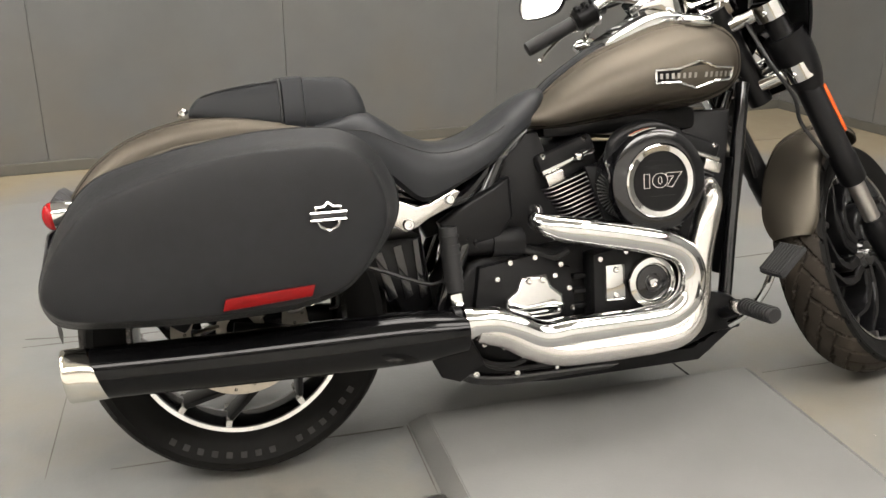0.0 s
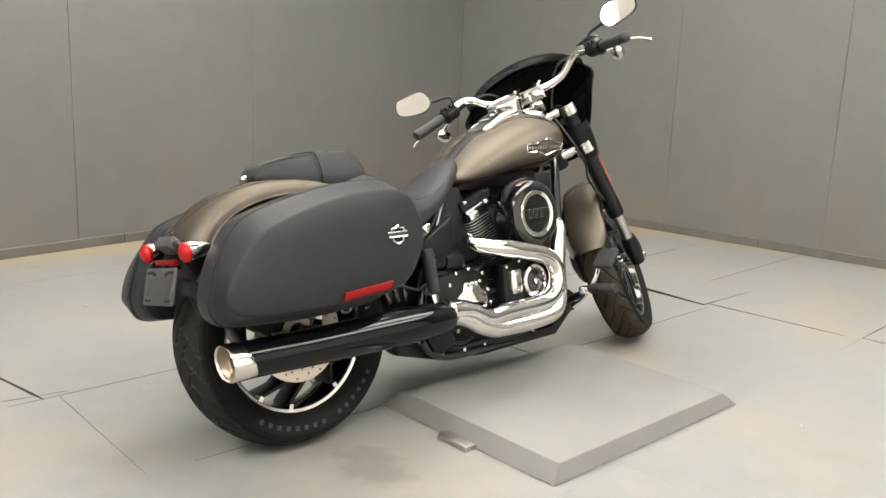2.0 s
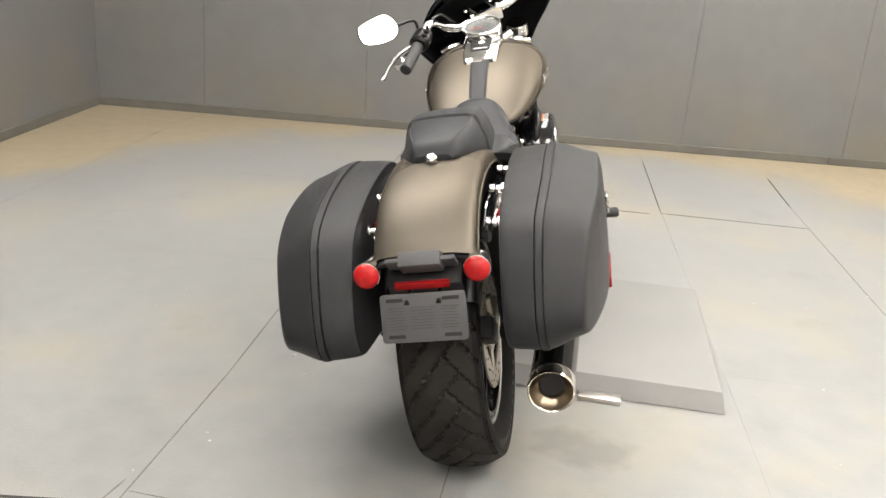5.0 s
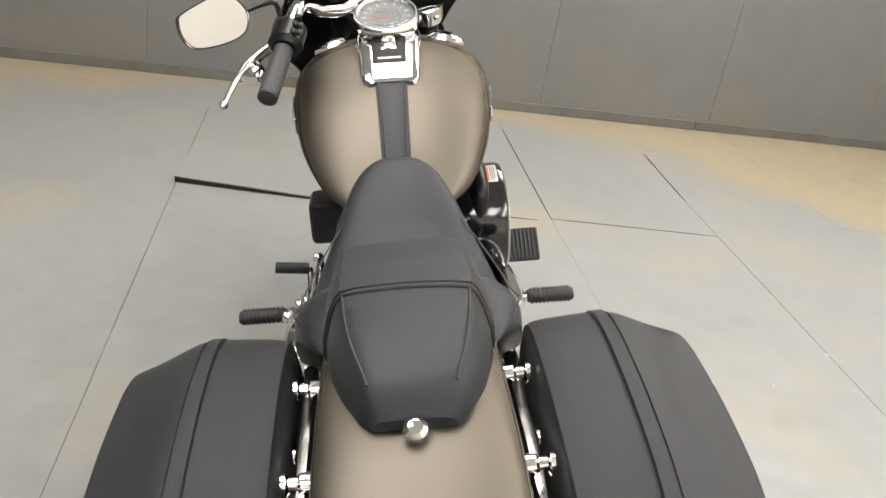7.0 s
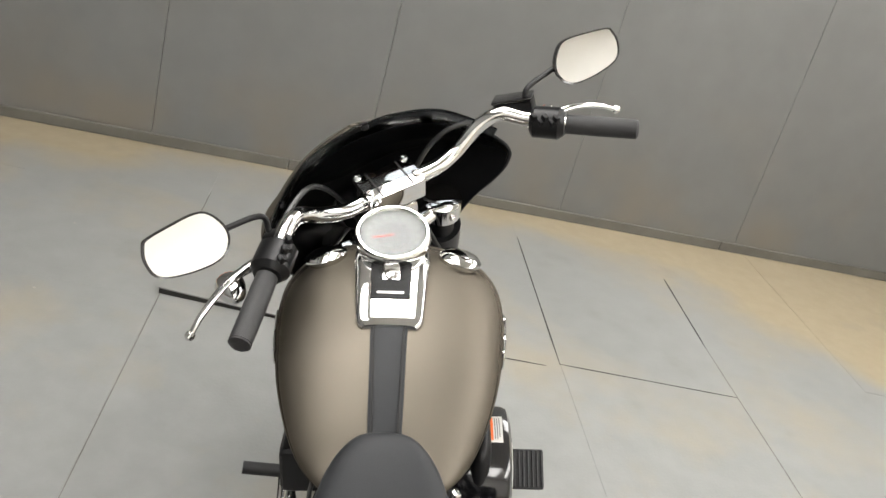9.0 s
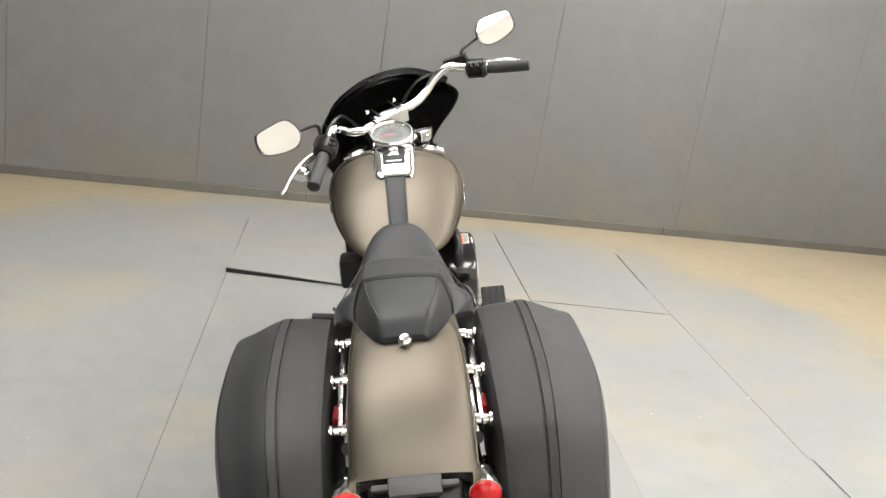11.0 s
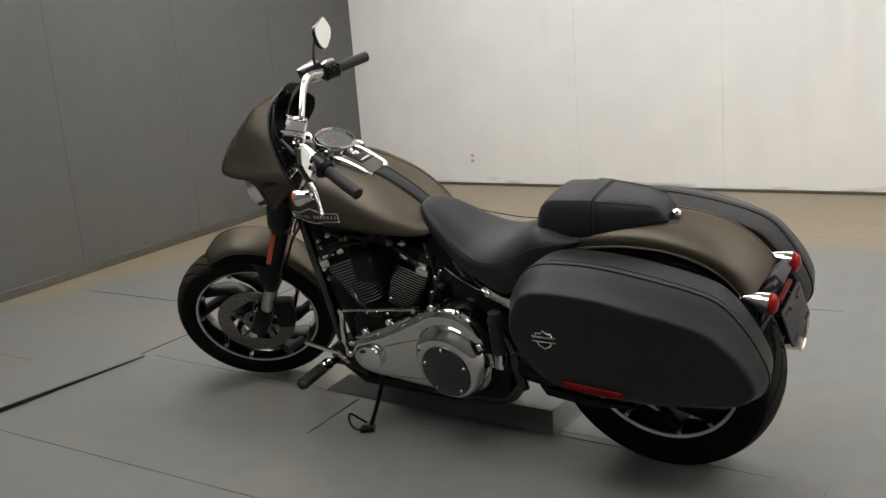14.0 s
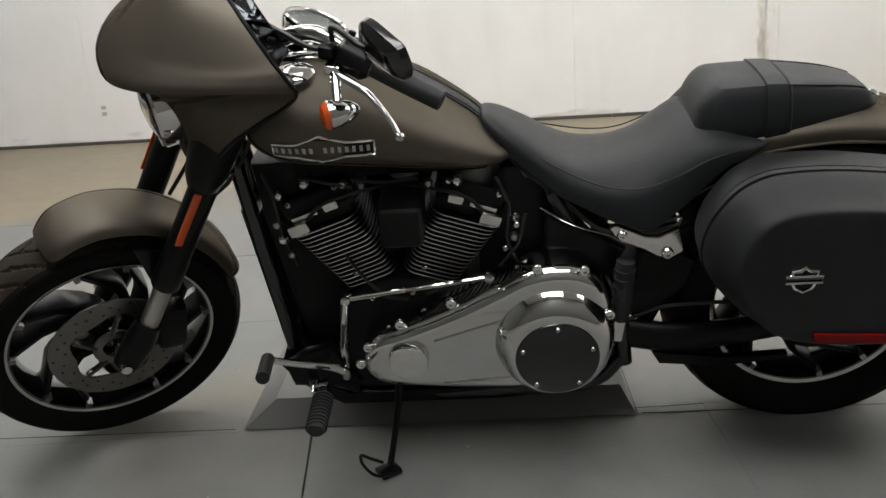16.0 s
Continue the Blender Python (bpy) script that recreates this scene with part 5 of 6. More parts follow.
part("clutch_cover", slab([(.575, .345), (.600, .362), (.612, .392), (.672, .394), (.685, .368), (.712, .345), (.718, .315), (.70, .292), (.592, .292), (.572, .318)], -.118, -.150, .010, seg=3), CHROME, trans, "chrome clutch release cover")
part("clutch_cover_lip", tube([(.60, -.151, .318), (.69, -.151, .318), (.698, -.151, .308), (.69, -.151, .300), (.602, -.151, .300), (.596, -.151, .309)], .0028, 8, closed=True), CHROME, trans)
for x, z in ((.628, .383), (.660, .383), (.592, .425), (.652, .432), (.70, .385), (.715, .41), (.735, .352), (.742, .305), (.56, .39)):
    bolt(trans, (x, -.128 if z > .384 or x > .7 or x < .6 else -.152, z), (0, -1, 0), .0075, CHROME)
for k in range(4):
    part("case_rib", rbox((.775, -.108, .27 + k * .035), (.05, .03, .012), .004), CAST, trans)
part("starter", tube([(.475, -.105, .475), (.56, -.105, .472)], .028, 20, smooth=False), SATIN, engine, "black starter motor")
part("starter_nose", tube([(.555, -.105, .472), (.63, -.105, .468)], .033, 20, smooth=False), CAST, engine)
part("hose", tube([(.63, -.11, .45), (.70, -.115, .425), (.74, -.12, .44)], .008, 8), CABLE, engine)
part("hose", tube([(.47, -.14, .30), (.50, -.15, .22), (.57, -.15, .195), (.62, -.15, .205)], .006, 8), CABLE, engine)

# left: primary cover, derby cover, stator cap
PRIM = [(1.004, .318), (.995, .360), (.965, .392), (.905, .412), (.80, .455), (.70, .505), (.655, .530), (.60, .543), (.535, .537), (.492, .500), (.470, .430), (.466, .345), (.482, .285), (.535, .247), (.60, .238), (.72, .240), (.85, .250), (.95, .262), (.988, .285)]
primary = part("primary_cover", slab(PRIM, .115, .232, .030, seg=6, sub=3), POLISHED, engine, "chrome primary drive cover")
DC = Vector((.588, 0, .352))
rings = []
for k in range(9):
    t = k / 8
    y, c = .212 + .055 * math.sin(t * math.pi / 2) ** .9, Vector((.592, 0, .376)).lerp(DC, t)
    r = .131 + (.089 - .131) * (1 - math.cos(t * math.pi / 2)) * .45 + (.089 - .131) * t * .55
    rings.append([Vector((c.x + r * math.cos(2 * math.pi * q / 64), y, c.z + r * math.sin(2 * math.pi * q / 64))) for q in range(64)])
part("derby_dome", loft(rings), POLISHED, primary, "chrome dome round the derby cover", 60)
derby = part("derby_cover", lathe([(.089, .255), (.089, .266), (.087, .270), (.082, .272), (.004, .274)], DC, (0, 1, 0), 56), GLOSS, primary, "round black derby cover")
for k in range(5):
    a = radians(90 + 72 * k)
    bolt(derby, DC + Vector((.076 * math.cos(a), .2715, .076 * math.sin(a))), (0, 1, 0), .0055, CHROME)
part("stator_cap", slab([(.945, .345), (.94, .368), (.92, .383), (.89, .383), (.868, .37), (.860, .343), (.868, .315), (.89, .302), (.92, .302), (.94, .32)], .226, .252, .008, sub=3), CHROME, primary, "chrome raised stator cap")
part("cover_ridge", tube([(.955, .230, .404), (.91, .231, .417), (.80, .231, .463), (.705, .231, .512)], .006, 8), CHROME, primary)
part("cover_crease", tube([(.845, .2325, .385), (.76, .2325, .412), (.69, .2325, .432)], .0022, 6), CHROME, primary)
part("cover_crease", tube([(.83, .2325, .272), (.75, .2325, .278), (.685, .2325, .282)], .0022, 6), CHROME, primary)
for x, z in ((.988, .373), (.915, .428), (.805, .476), (.625, .548), (.53, .540), (1.008, .33), (.475, .43), (.62, .2465)):
    bolt(primary, (x, .226, z), (0, 1, 0.15), .0115, CHROME)

# fine leads and clips on the left of the cases
for k, pts in enumerate((((1.04, .10, .55), (1.0, .13, .50), (.95, .15, .455), (.90, .155, .445)), ((.70, .13, .50), (.66, .14, .56), (.64, .12, .62)), ((.86, .13, .44), (.80, .145, .47), (.74, .14, .49)), ((.905, .11, .47), (.87, .12, .45), (.84, .125, .465)))):
    part("wiring", tube(list(pts), .004, 6), CABLE, engine)
for x, z in ((.86, .505), (.89, .445), (1.01, .50), (.685, .545), (.66, .60), (1.03, .44), (.98, .435)):
    bolt(engine, (x, .128, z), (0, 1, 0), .007, CHROME)


# ---- frame and running gear ----
frame_ob = part("frame", tube([(1.262, 0, .80), (1.20, 0, .84), (.95, 0, .80), (.62, 0, .70)], .028, 14), GLOSS, bike, "gloss black steel frame")
for s in (-1, 1):
    part("downtube", tube([(1.265, s * .03, .80), (1.245, s * .045, .70), (1.205, s * .06, .42), (1.180, s * .07, .25), (1.135, s * .085, .175), (1.05, s * .095, .150), (.70, s * .105, .150), (.50, s * .11, .165), (.42, s * .11, .24)], .0175, 12), GLOSS, frame_ob)
    part("seat_rail", tube([(.66, s * .07, .72), (.56, s * .10, .64), (.47, s * .125, .575), (.33, s * .13, .60)], .014, 10), GLOSS, frame_ob)
    part("frame_upright", tube([(.585, s * .10, .66), (.50, s * .115, .50), (.44, s * .115, .36), (.42, s * .11, .22)], .019, 12), GLOSS, frame_ob)
    # chrome strut cover with two bolts
    sc = part("strut_cover", slab([(.318, .540), (.345, .522), (.372, .530), (.40, .548), (.452, .570), (.472, .600), (.458, .606), (.40, .578), (.372, .574), (.330, .592)], s * .150, s * .168, .004), ALLOY, bike, "bright strut cover with two bolts")
    bolt(sc, (.352, s * .169, .538), (0, s, 0), .013, CHROME)
    bolt(sc, (.447, s * .169, .585), (0, s, 0), .011, CHROME)
    # swing arm
    part("swing_arm", tube([(.45, s * .10, .30), (.30, s * .115, .285), (.12, s * .120, .305), (-.03, s * .118, .331)], [.026, .026, .022, .020], 12, flat=1.4), SATIN, bike, "black swing arm")
    part("side_panel", slab([(.43, .53), (.50, .575), (.56, .605), (.60, .62), (.605, .53), (.57, .485), (.46, .465)], s * .095, s * .135, .012, seg=3), SATIN, bike, "black side panel")
    for sd in (s,) if s > 0 else ():
        part("panel_trim", tube([(.612, s * .134, .640), (.562, s * .1365, .608), (.515, s * .1365, .584), (.467, s * .1365, .568)], .0022, 8), CHROME, bike, "thin chrome trim line")
        part("panel_trim", tube([(.605, s * .134, .522), (.572, s * .1365, .491), (.512, s * .1365, .470)], .0020, 8), CHROME, bike)
    # folded pillion peg
    pg = part("pillion_peg", tube([(.437, s * .172, .525), (.441, s * .176, .45), (.446, s * .178, .385)], [.020, .021, .019], 16), GRIP, bike, "folded rubber pillion peg")
    part("peg_mount", rbox((.450, s * .165, .352), (.028, .032, .055), .006, (0, -8, 0)), CHROME, pg, "chrome peg mount")
    for k in range(6):
        part("peg_ring", ring([(.0225, .003), (.0225, -.003), (.019, -.003), (.019, .003)], (.4385 + k * .0012, s * .1745, .505 - k * .02), (.04, 0, -1), 20), GRIP, pg)
    # forward footboard peg
    px = 1.05
    fp = part("rider_peg", tube([(1.100, s * .255, .292), (1.085, s * .298, .303)], .011, 12, smooth=False), CHROME, bike, "rider foot peg on a chrome clevis")
    part("peg_rubber", tube([(1.0835, s * .295, .304), (1.084, s * .300, .304), (1.085, s * .355, .3035), (1.086, s * .402, .303), (1.0865, s * .408, .303)], [.016, .0185, .0195, .0195, .017], 20, smooth=False, flat=.85), GRIP, fp, "ribbed black rubber")
    for k in range(10):
        c = Vector((1.084, s * .306, .304)).lerp(Vector((1.086, s * .397, .303)), k / 9)
        part("peg_rib", tube([c - Vector((0, .0022, 0)), c + Vector((0, .0022, 0))], .0224, 20, smooth=False, flat=.85), GRIP, fp)
    part("peg_bracket", slab([(1.09, .31), (1.16, .29), (1.20, .26), (1.185, .205), (1.11, .20), (1.04, .175), (1.03, .21)], s * .10, s * .135, .008), SATIN, fp, "black forward control bracket")
    part("clevis", rbox((px + .045, s * .268, .295), (.034, .046, .030), .006), CHROME, fp)
    part("peg_bar", tube([(px + .09, s * .13, .245), (px + .06, s * .235, .280)], .014, 12, smooth=False), SATIN, fp)
part("lower_rail_cover", slab([(.43, .21), (.50, .148), (.70, .128), (1.08, .130), (1.18, .20), (1.21, .26), (1.16, .20), (1.06, .155), (.70, .16), (.52, .19)], -.118, .118, .008), SATIN, frame_ob, "black belly pan")
for x, y, z, r in ((.455, -.122, .205, .008), (.50, -.124, .175, .009), (.555, -.124, .19, .007), (.60, -.124, .165, .008), (.70, -.122, .165, .006), (.95, -.122, .17, .008), (1.0, -.122, .185, .009), (1.06, -.122, .20, .008), (1.10, -.128, .215, .010), (.52, -.135, .245, .007), (.565, -.14, .235, .008)):
    bolt(frame_ob, (x, y, z), (0, -1, 0), r, CHROME)
part("lower_hose", tube([(.47, -.128, .25), (.55, -.13, .185), (.70, -.128, .178), (.90, -.128, .172), (1.02, -.126, .20)], .006, 8), CABLE, frame_ob)
part("oil_cooler", slab([(1.215, .62), (1.255, .63), (1.215, .33), (1.175, .33)], -.06, .06, .005), SATIN, frame_ob, "black oil cooler between the down tubes")
for k in range(11):
    z = .36 + k * .024
    part("cooler_fin", rbox((1.193 + (z - .33) * .135, 0, z), (.012, .095, .004), 0), CAST, frame_ob)
part("rear_mudguard", slab([(.27, .47), (.32, .50), (.40, .50), (.42, .34), (.36, .30), (.33, .36), (.29, .40)], -.095, .095, .012), SATIN, bike, "black splash guard before the rear tyre")
for k in range(3):
    part("guard_rib", slab([(.285 + k * .045, .47 + k * .012), (.305 + k * .045, .475 + k * .012), (.335 + k * .035, .37), (.315 + k * .035, .36)], -.102, -.096, .002), GLOSS, bike)
part("belt_guard", slab([(.36, .245), (.34, .21), (.20, .195), (.05, .21), (.05, .225), (.20, .215), (.33, .235)], .095, .115, .004), SATIN, bike, "black belt guard")
part("cable_right", tube([(.22, -.14, .46), (.28, -.15, .445), (.34, -.15, .42), (.40, -.15, .40), (.45, -.14, .41)], .0045, 8), CABLE, bike, "black brake line")
part("cable_left", tube([(.42, .145, .36), (.36, .165, .40), (.28, .17, .41), (.21, .17, .41)], .0045, 8), CABLE, bike, "black cable")

# brake pedal on the right, shift lever on the left
pedal = part("brake_pedal", tube([(1.135, -.165, .225), (1.160, -.205, .26), (1.180, -.245, .325), (1.190, -.262, .378)], .009, 10), CHROME, bike, "chrome brake pedal arm")
pad_m = Matrix.Translation((1.185, -.300, .398)) @ Matrix.Rotation(radians(46), 4, "Y")
part("pedal_pad", rbox((0, 0, 0), (.016, .082, .088), .007), GRIP, pedal, "ribbed rubber brake pad", 35, pad_m)
for k in range(8):
    part("pad_rib", rbox((-.009, -.035 + k * .010, 0), (.006, .0045, .080), .0015, seg=1), GRIP, pedal, "", 35, pad_m)
shift = part("shift_lever", tube([(1.046, .205, .285), (1.045, .225, .310), (1.075, .232, .330), (1.15, .236, .347), (1.205, .240, .362)], [.012, .010, .008, .008, .008], 10), CHROME, bike, "chrome shift lever")
part("toe_peg", tube([(1.203, .242, .366), (1.200, .285, .372), (1.197, .325, .378)], .0145, 16), GRIP, shift, "black rubber toe peg")
part("lever_arm", tube([(1.045, .200, .29), (1.043, .197, .38), (1.028, .195, .475)], [.009, .010, .008], 10, flat=1.2), CHROME, shift)
part("linkage_rod", tube([(1.026, .196, .477), (.72, .190, .512)], .0052, 10, smooth=False), CHROME, shift, "chrome shift linkage rod")
for p in ((1.028, .197, .477), (.722, .192, .512)):
    part("rod_end", lathe([(.003, -.012), (.010, -.008), (.012, 0), (.010, .008), (.003, .012)], p, (0, 1, 0), 16), CHROME, shift)

# side stand
stand = part("side_stand", tube([(.935, .160, .245), (.941, .190, .190), (.956, .232, .115), (.966, .262, .072)], [.012, .0082, .0072, .008], 10), SATIN, bike, "black side stand holding the motorcycle")
part("stand_foot", rbox((.970, .276, .0665), (.050, .050, .012), .005, (12.25, 0, 30)), SATIN, stand)
part("stand_tang", tube([(.958, .296, .073), (.993, .316, .090), (1.020, .303, .110), (1.026, .283, .120), (1.008, .269, .097), (.983, .261, .077)], .0038, 8), SATIN, stand, "bent wire tang")


# ---- steering: fork, fairing, bars ----
DN = -AXIS
FT = Vector((1.222, 0, .985))


def along(d, y=0.0, ahead=0.0):
    return FT + DN * d + Vector((0, y, 0)) + Vector((math.cos(radians(RAKE)), 0, math.sin(radians(RAKE)))) * ahead


fork = part("fork", tube([along(-.01, 0, -.02), along(.26, 0, -.02)], .030, 20, smooth=False), SATIN, bike, "upside-down black fork", 35, ST)
for s in (-1, 1):
    part("fork_tube", lathe([(.004, .028), (.027, .030), (.0285, .036), (.0285, .20), (.031, .205), (.031, .47), (.033, .475), (.033, .545), (.029, .552), (.004, .553)], along(0, s * .115), DN, 28), SATIN, fork, "black outer fork tube", 35, ST)
    part("fork_slider", lathe([(.004, .55), (.0215, .551), (.0215, .70), (.004, .702)], along(0, s * .115), DN, 24), STEEL, fork, "polished inner fork slider", 35, ST)
    part("axle_lug", tube([along(.665, s * .115, .002), along(.72, s * .115, .006), along(.795, s * .112, .016)], [.029, .036, .030], 16), SATIN, fork, "", 35, ST)
    part("fork_reflector", rbox(along(.35, s * .143, .020), (.017, .006, .135), .002, (0, -30, 0)), AMBER, fork, "long amber fork reflector", 35, ST)
    part("fork_cover", tube([along(.12, s * .113, .012), along(.18, s * .115, .012), along(.24, s * .116, .008), along(.275, s * .116, .004)], [.052, .050, .044, .034], 24), SATIN, fork, "matt black fork cover", 35, ST)
    # triple clamps
    for d, name in ((.045, "upper_clamp"), (.215, "lower_clamp")):
        part(name, lathe([(.033, -.024), (.040, -.022), (.040, .022), (.033, .024)], along(d, s * .115), DN, 32), CHROME, fork, "chrome fork clamp", 35, ST)
        part("clamp_arm", tube([along(d, s * .085, -.004), along(d, s * .02, -.022)], .022, 12, smooth=False, flat=.9), CHROME, fork, "", 35, ST)
        bolt(fork, along(d, s * .115, -.041), (-math.cos(radians(RAKE)), 0, -math.sin(radians(RAKE))), .007, CHROME, ST)
    part("brake_hose", tube([along(.05, s * .06, -.03), along(.16, s * .09, -.07), along(.26, s * .10, -.06), along(.34, s * .08, -.045), along(.45, s * .10, -.04)], .005, 8), CABLE, fork, "", 35, ST)

# front fender
FF = []
for a, r in ((77, .340), (84, .357), (92, .368), (101, .374), (116, .372), (134, .360), (152, .346), (167, .336)):
    FF.append((1.637 + r * math.cos(radians(a)), .322 + r * math.sin(radians(a)), a))
ff = part("front_fender", fender(FF, 0.076, 0.030, 0.006, ex=2.3, ends=6), BRONZE, bike, "satin bronze front fender", 50, ST)
for s in (-1, 1):
    part("fender_bracket", slab([(1.475, .585), (1.535, .615), (1.52, .50), (1.50, .50)], s * .082, s * .094, .003), SATIN, ff, "", 35, ST)

# fairing
FAIR = [(.765, 1.372, .098, 1.350), (.80, 1.376, .125, 1.340), (.84, 1.380, .160, 1.322), (.88, 1.386, .190, 1.296), (.915, 1.394, .216, 1.256), (.945, 1.408, .238, 1.212), (.970, 1.440, .257, 1.188), (.986, 1.472, .267, 1.184), (.998, 1.484, .268, 1.184), (1.018, 1.474, .266, 1.190), (1.038, 1.455, .258, 1.196), (1.06, 1.432, .246, 1.203), (1.085, 1.404, .218, 1.214), (1.12, 1.362, .172, 1.229), (1.142, 1.334, .126, 1.237), (1.156, 1.312, .064, 1.242), (1.161, 1.300, .020, 1.244)]


def fairing_rings(off, nu=32):
    rings = []
    for z, f, w, e in lerp_table(FAIR, 3):
        w, f = max(.012, w - off), f - off * 1.6
        fade = max(0.0, 1 - abs(z - .985) / (.08 if z > .985 else .22))
        row = []
        for k in range(nu + 1):
            a = math.pi * (k / nu) - math.pi / 2
            s = abs(math.sin(a))
            row.append(Vector((e + (f - e) * sup(math.cos(a), 1.36), .006 + w * sup(math.sin(a), 2.3), z + fade * (.03 * s + .04 * s * abs(math.cos(a))) - off * 1.3 * (z > 1.0))))
        rings.append(row)
    return rings


outer, inner = fairing_rings(0.0), fairing_rings(0.007)
bm = loft(outer, None, closed=False)
bm.verts.ensure_lookup_table()
bm.faces.new(bm.verts[-len(outer[-1]):])
fairing = part("fairing", bm, BRONZE, bike, "satin bronze quarter fairing", 28, ST)
part("fairing_liner", loft(inner, None, closed=False), SATIN, fairing, "black fairing lining", 50, ST)
rim_line = [r[0] for r in outer] + [r[-1] for r in outer[::-1]]
part("fairing_edge", tube([p for p in rim_line[::2]], .0042, 8, sub=2), SATIN, fairing, "black edge trim", 50, ST)
# short smoked screen standing inside the upper rim
arch = catmull([p for p in [r[0] for r in outer if r[0].z > 1.06] + [r[-1] for r in outer if r[0].z > 1.06][::-1]][::2], 3)
rows = []
for up_, back in ((-.010, .002), (.004, .010), (.014, .020), (.022, .030)):
    rows.append([p + Vector((-back, 0, up_)) for p in arch])
rows += [[p + Vector((.001, 0, -.004)) for p in row] for row in rows[::-1]]
part("windscreen", loft(rows + [rows[0]], None, closed=False), SMOKE, fairing, "short smoked windscreen", 50, ST)
for k in (4, len(arch) // 2, len(arch) - 5):
    bolt(fairing, arch[k] + Vector((-.020, 0, .010)), (-.35, 0, .93), .0075, SATIN, ST)
# headlamp
HL = Vector((1.356, .006, .900))
hlamp = part("headlamp", lathe([(.05, -.06), (.080, -.03), (.092, .02), (.092, .054), (.087, .060), (.082, .054), (.080, .038), (.05, .005), (.004, -.01)], HL, (1, 0, -.04), 48), CHROME, bike, "round headlamp with a chrome rim", 35, ST)
hg = part("headlamp_lens", lathe([(.004, .074), (.04, .070), (.070, .061), (.082, .050), (.082, .046), (.004, .066)], HL, (1, 0, -.04), 40), CLEAR, hlamp, "clear lens", 35, ST)
hg.visible_shadow = False

# handlebar
BAR_L = [(1.203, .03, 1.042), (1.196, .10, 1.040), (1.175, .16, 1.064), (1.142, .20, 1.092), (1.112, .232, 1.098), (1.080, .270, 1.078), (1.036, .320, 1.051)]
BAR_R = [(1.206, -.03, 1.044), (1.202, -.10, 1.046), (1.200, -.152, 1.062), (1.186, -.205, 1.098), (1.163, -.248, 1.114), (1.130, -.285, 1.097), (1.073, -.348, 1.073)]
full = [Vector(p) for p in BAR_R[::-1]] + [Vector(p) for p in BAR_L]
handlebar = part("handlebar", tube(full, .0155, 18), CHROME, bike, "chrome pullback handlebar", 35, ST)
part("riser", rbox((1.208, 0, 1.043), (.072, .128, .054), .009, (0, -25, 0), seg=3), CHROME, handlebar, "chrome riser clamp", 35, ST)
part("riser_base", rbox((1.22, 0, .990), (.05, .09, .05), .012, (0, -25, 0)), CHROME, handlebar, "", 35, ST)
for y in (-.033, .033):
    part("riser_joint", rbox((1.197, y, 1.0668), (.072, .004, .003), .001, (0, -25, 0)), DARK_SLOT, handlebar, "", 35, ST)
for x, y in ((1.19, .052), (1.19, -.052), (1.236, .052), (1.236, -.052)):
    bolt(handlebar, (x - .008, y, 1.069 + (x - 1.21) * .42), (-.42, 0, .9), .009, CHROME, ST)
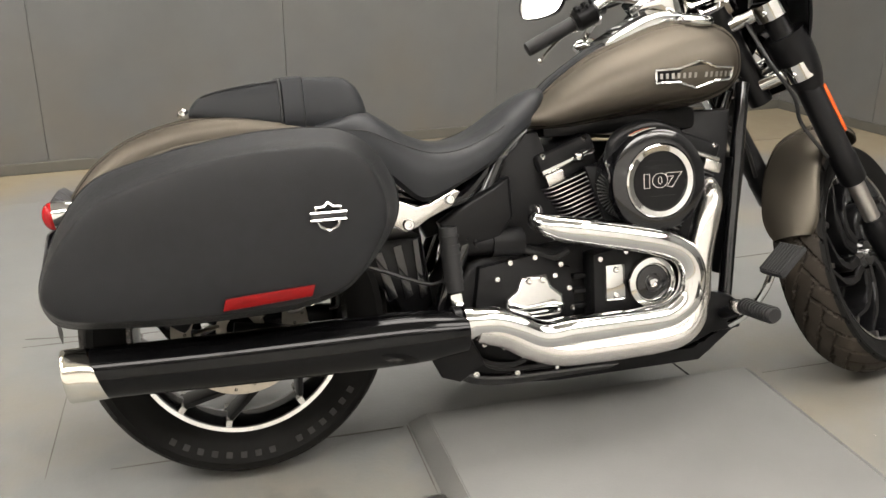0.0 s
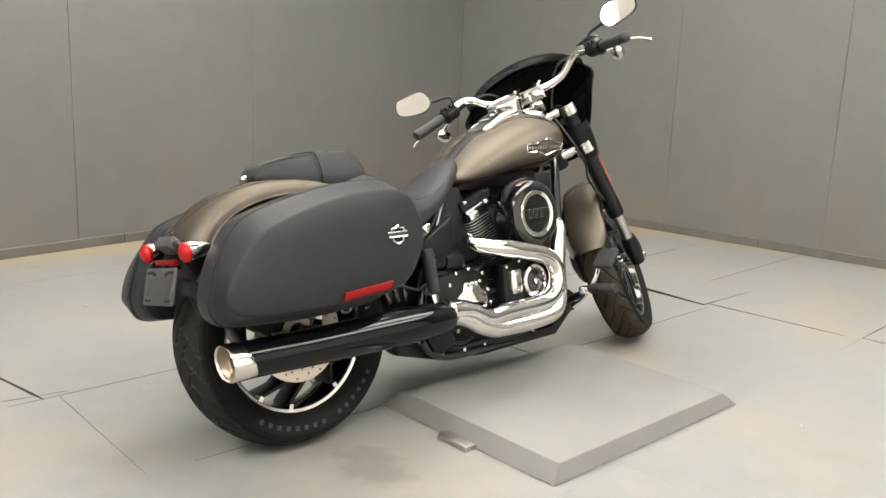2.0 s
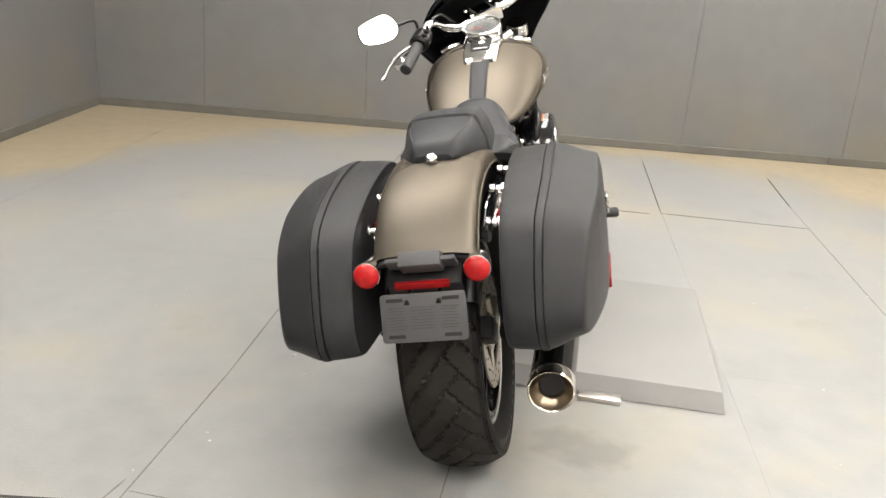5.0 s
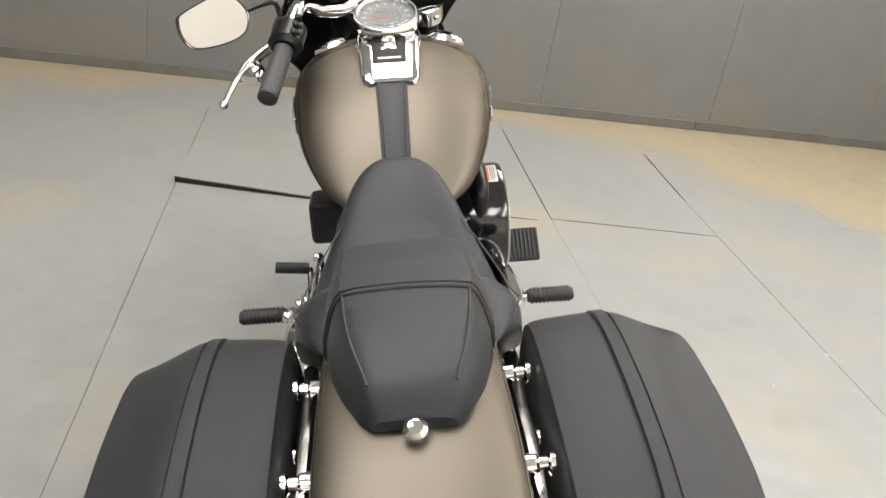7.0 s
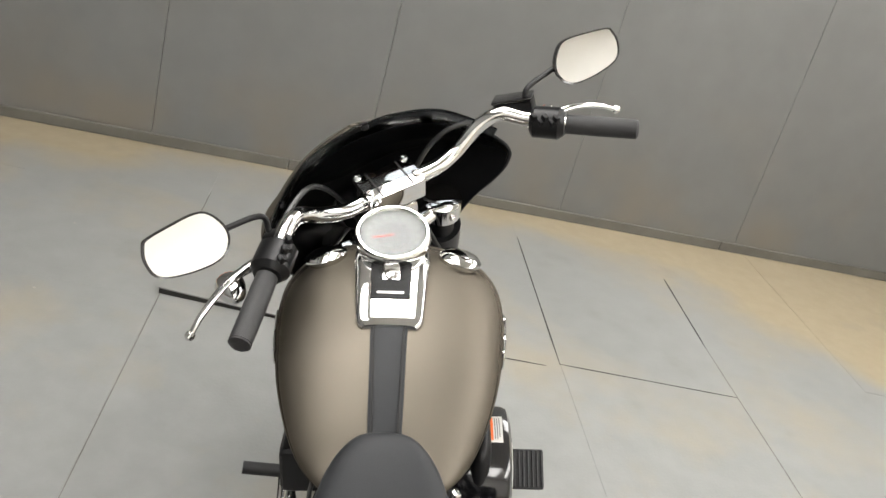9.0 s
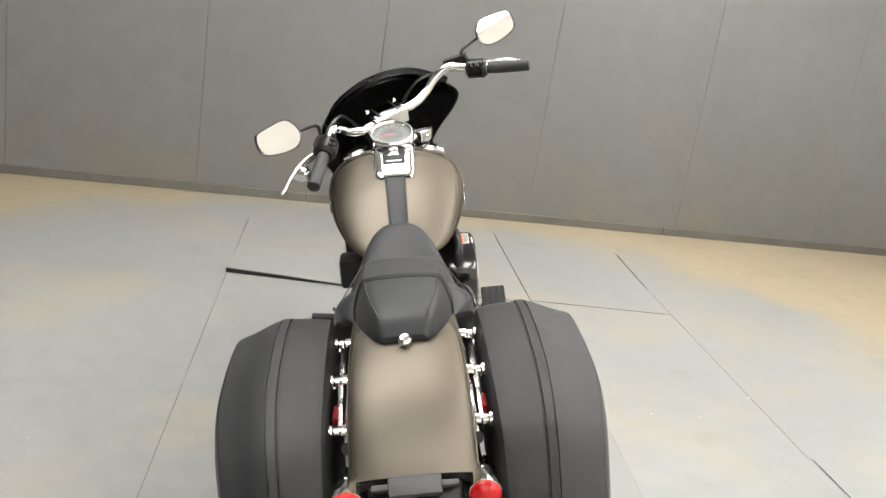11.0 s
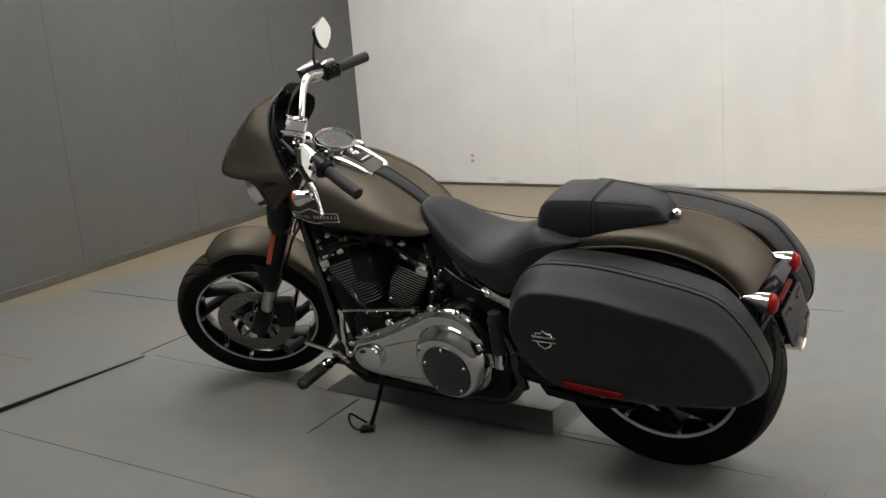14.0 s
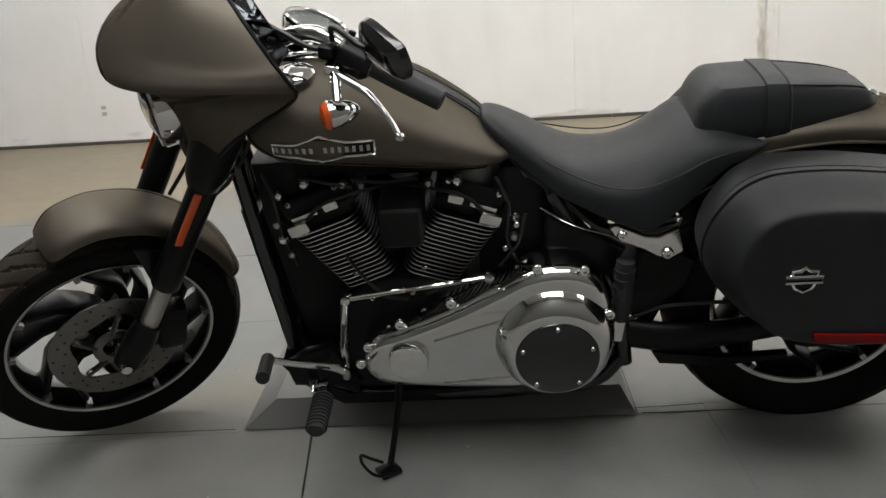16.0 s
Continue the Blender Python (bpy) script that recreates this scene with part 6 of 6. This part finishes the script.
for s in (-1, 1):
    g0, g1 = (Vector((1.044, .312, 1.055)), Vector((.957, .403, 1.012))) if s > 0 else (Vector((1.081, -.340, 1.074)), Vector((.994, -.433, 1.046)))
    ax = (g1 - g0).normalized()
    grip = part("grip", tube([g0, g0.lerp(g1, .5), g1], [.0185, .0195, .0190], 24), GRIP, handlebar, "black rubber hand grip", 35, ST)
    part("bar_end", lathe([(.003, 0), (.018, 0), (.019, .004), (.014, .008), (.003, .009)], g1, ax, 24), GRIP if s > 0 else GRIP, grip, "", 35, ST)
    sw = part("switch_housing", tube([g0 - ax * .070, g0 - ax * .062, g0 - ax * .014, g0 - ax * .002], [.024, .035, .036, .026], 20, smooth=False, flat=.88), SATIN, handlebar, "black switch housing", 35, ST)
    for k in range(5):
        c = g0 - ax * (.018 + .011 * k) + Vector((-.026, s * -.016, .020 - .010 * (k % 2)))
        part("switch_button", rbox(c, (.014, .010, .016), .004, (0, -30, 0)), CAST, sw, "", 35, ST)
    if s < 0:
        part("master_cylinder", rbox(g0 - ax * .080 + Vector((.030, 0, .024)), (.046, .078, .032), .006, (0, 0, -43)), SATIN, sw, "black reservoir box", 35, ST)
        part("reservoir_lid", rbox(g0 - ax * .080 + Vector((.030, 0, .043)), (.048, .080, .005), .002, (0, 0, -43)), GLOSS, sw, "", 35, ST)
    else:
        part("lever_clamp", rbox(g0 - ax * .070 + Vector((.020, 0, .006)), (.034, .030, .028), .006, (0, 0, 43)), SATIN, sw, "", 35, ST)
    # lever
    l0 = g0 - ax * .03 + Vector((.048, 0, -.010))
    tip = Vector((1.064, .461, 1.005)) if s > 0 else Vector((1.135, -.500, 1.035))
    lev = [l0, l0.lerp(tip, .18) + Vector((.004, 0, .012)), l0.lerp(tip, .5) + Vector((-.002, 0, .022)), l0.lerp(tip, .8) + Vector((-.002, 0, .014)), tip]
    lever = part("lever", tube(lev, [.0105, .009, .0075, .0066, .006], 12, flat=.8), CHROME, handlebar, "chrome hand lever", 35, ST)
    part("lever_ball", lathe([(.002, -.009), (.007, -.006), (.009, 0), (.007, .006), (.002, .009)], tip, tip - l0, 14), CHROME, lever, "", 35, ST)
    part("lever_mount", rbox(g0 - ax * .04 + Vector((.036, 0, -.008)), (.04, .03, .022), .005, (0, 0, s * 43)), CHROME, lever, "", 35, ST)
    # turn signal below the lever mount
    tc = Vector((1.148, .359, 1.015)) if s > 0 else Vector((1.192, -.374, 1.052))
    tdir = Vector((1, s * -.10, 0))
    ts = part("turn_signal", lathe([(.003, -.052), (.010, -.048), (.019, -.034), (.0255, -.012), (.027, .002), (.027, .008), (.003, .008)], tc, tdir, 28), CHROME, handlebar, "chrome bullet turn signal", 35, ST)
    part("turn_lens", lathe([(.003, .006), (.0258, .006), (.0262, .011), (.020, .018), (.003, .022)], tc, tdir, 28), AMBER, ts, "amber lens", 35, ST)
    part("signal_stem", tube([tc + Vector((-.012, 0, .02)), g0 - ax * .05 + Vector((.03, 0, -.01))], .009, 10, smooth=False), CHROME, ts, "", 35, ST)
    # mirror
    mc = Vector((1.063, .412, 1.156)) if s > 0 else Vector((1.114, -.432, 1.179))
    mn = Vector((-1, s * -.16, .16)).normalized()
    ow = Vector((0, s, 0))
    ow = (ow - mn * ow.dot(mn)).normalized()
    upw = mn.cross(ow) if s < 0 else ow.cross(mn)
    mm = Matrix.Translation(mc) @ Matrix((ow, upw * (1 if upw.z > 0 else -1), mn)).transposed().to_4x4()
    shape = [(.914, .36), (.785, .49), (.244, .56), (-.388, .593), (-.70, .49), (-.933, .148), (-.985, -.21), (-.79, -.54), (-.45, -.67), (.148, -.636), (.708, -.493), (.938, -.297), (1.0, .06)]
    pts = catmull([(px_ * .0725, py_ * .0715, 0) for px_, py_ in shape], 5, True)
    rings = [[mm @ Vector((p.x * k, p.y * k, z)) for p in pts] for z, k in ((-.022, .35), (-.019, .7), (-.008, .97), (.004, 1.0), (.006, .99), (.0055, .95), (.004, .94), (.0035, .5))]
    mirror = part("mirror", loft(rings), GLOSS, handlebar, "black teardrop mirror", 35, ST)
    part("mirror_glass", loft([[mm @ Vector((p.x * .94, p.y * .94, .0042)) for p in pts], [mm @ Vector((p.x * .935, p.y * .935, .0056)) for p in pts]]), MIRROR, mirror, "mirror glass", 35, ST)
    part("mirror_stem", tube([g0 - ax * .06 + Vector((.02, 0, .03)), g0 - ax * .05 + Vector((.026, 0, .065)), mc + Vector((.028, s * -.055, -.012)), mc + Vector((.024, s * -.02, -.004))], .0055, 10), SATIN, mirror, "", 35, ST)
    # cables
    part("cable", tube([g0 - ax * .07, g0 - ax * .10 + Vector((.03, 0, .0)), Vector((1.208, s * .150, 1.108)), Vector((1.262, s * .08, 1.03)), Vector((1.27, s * .05, .93)), Vector((1.30, s * .06, .82))], .0055, 8), CABLE, handlebar, "black control cable", 35, ST)
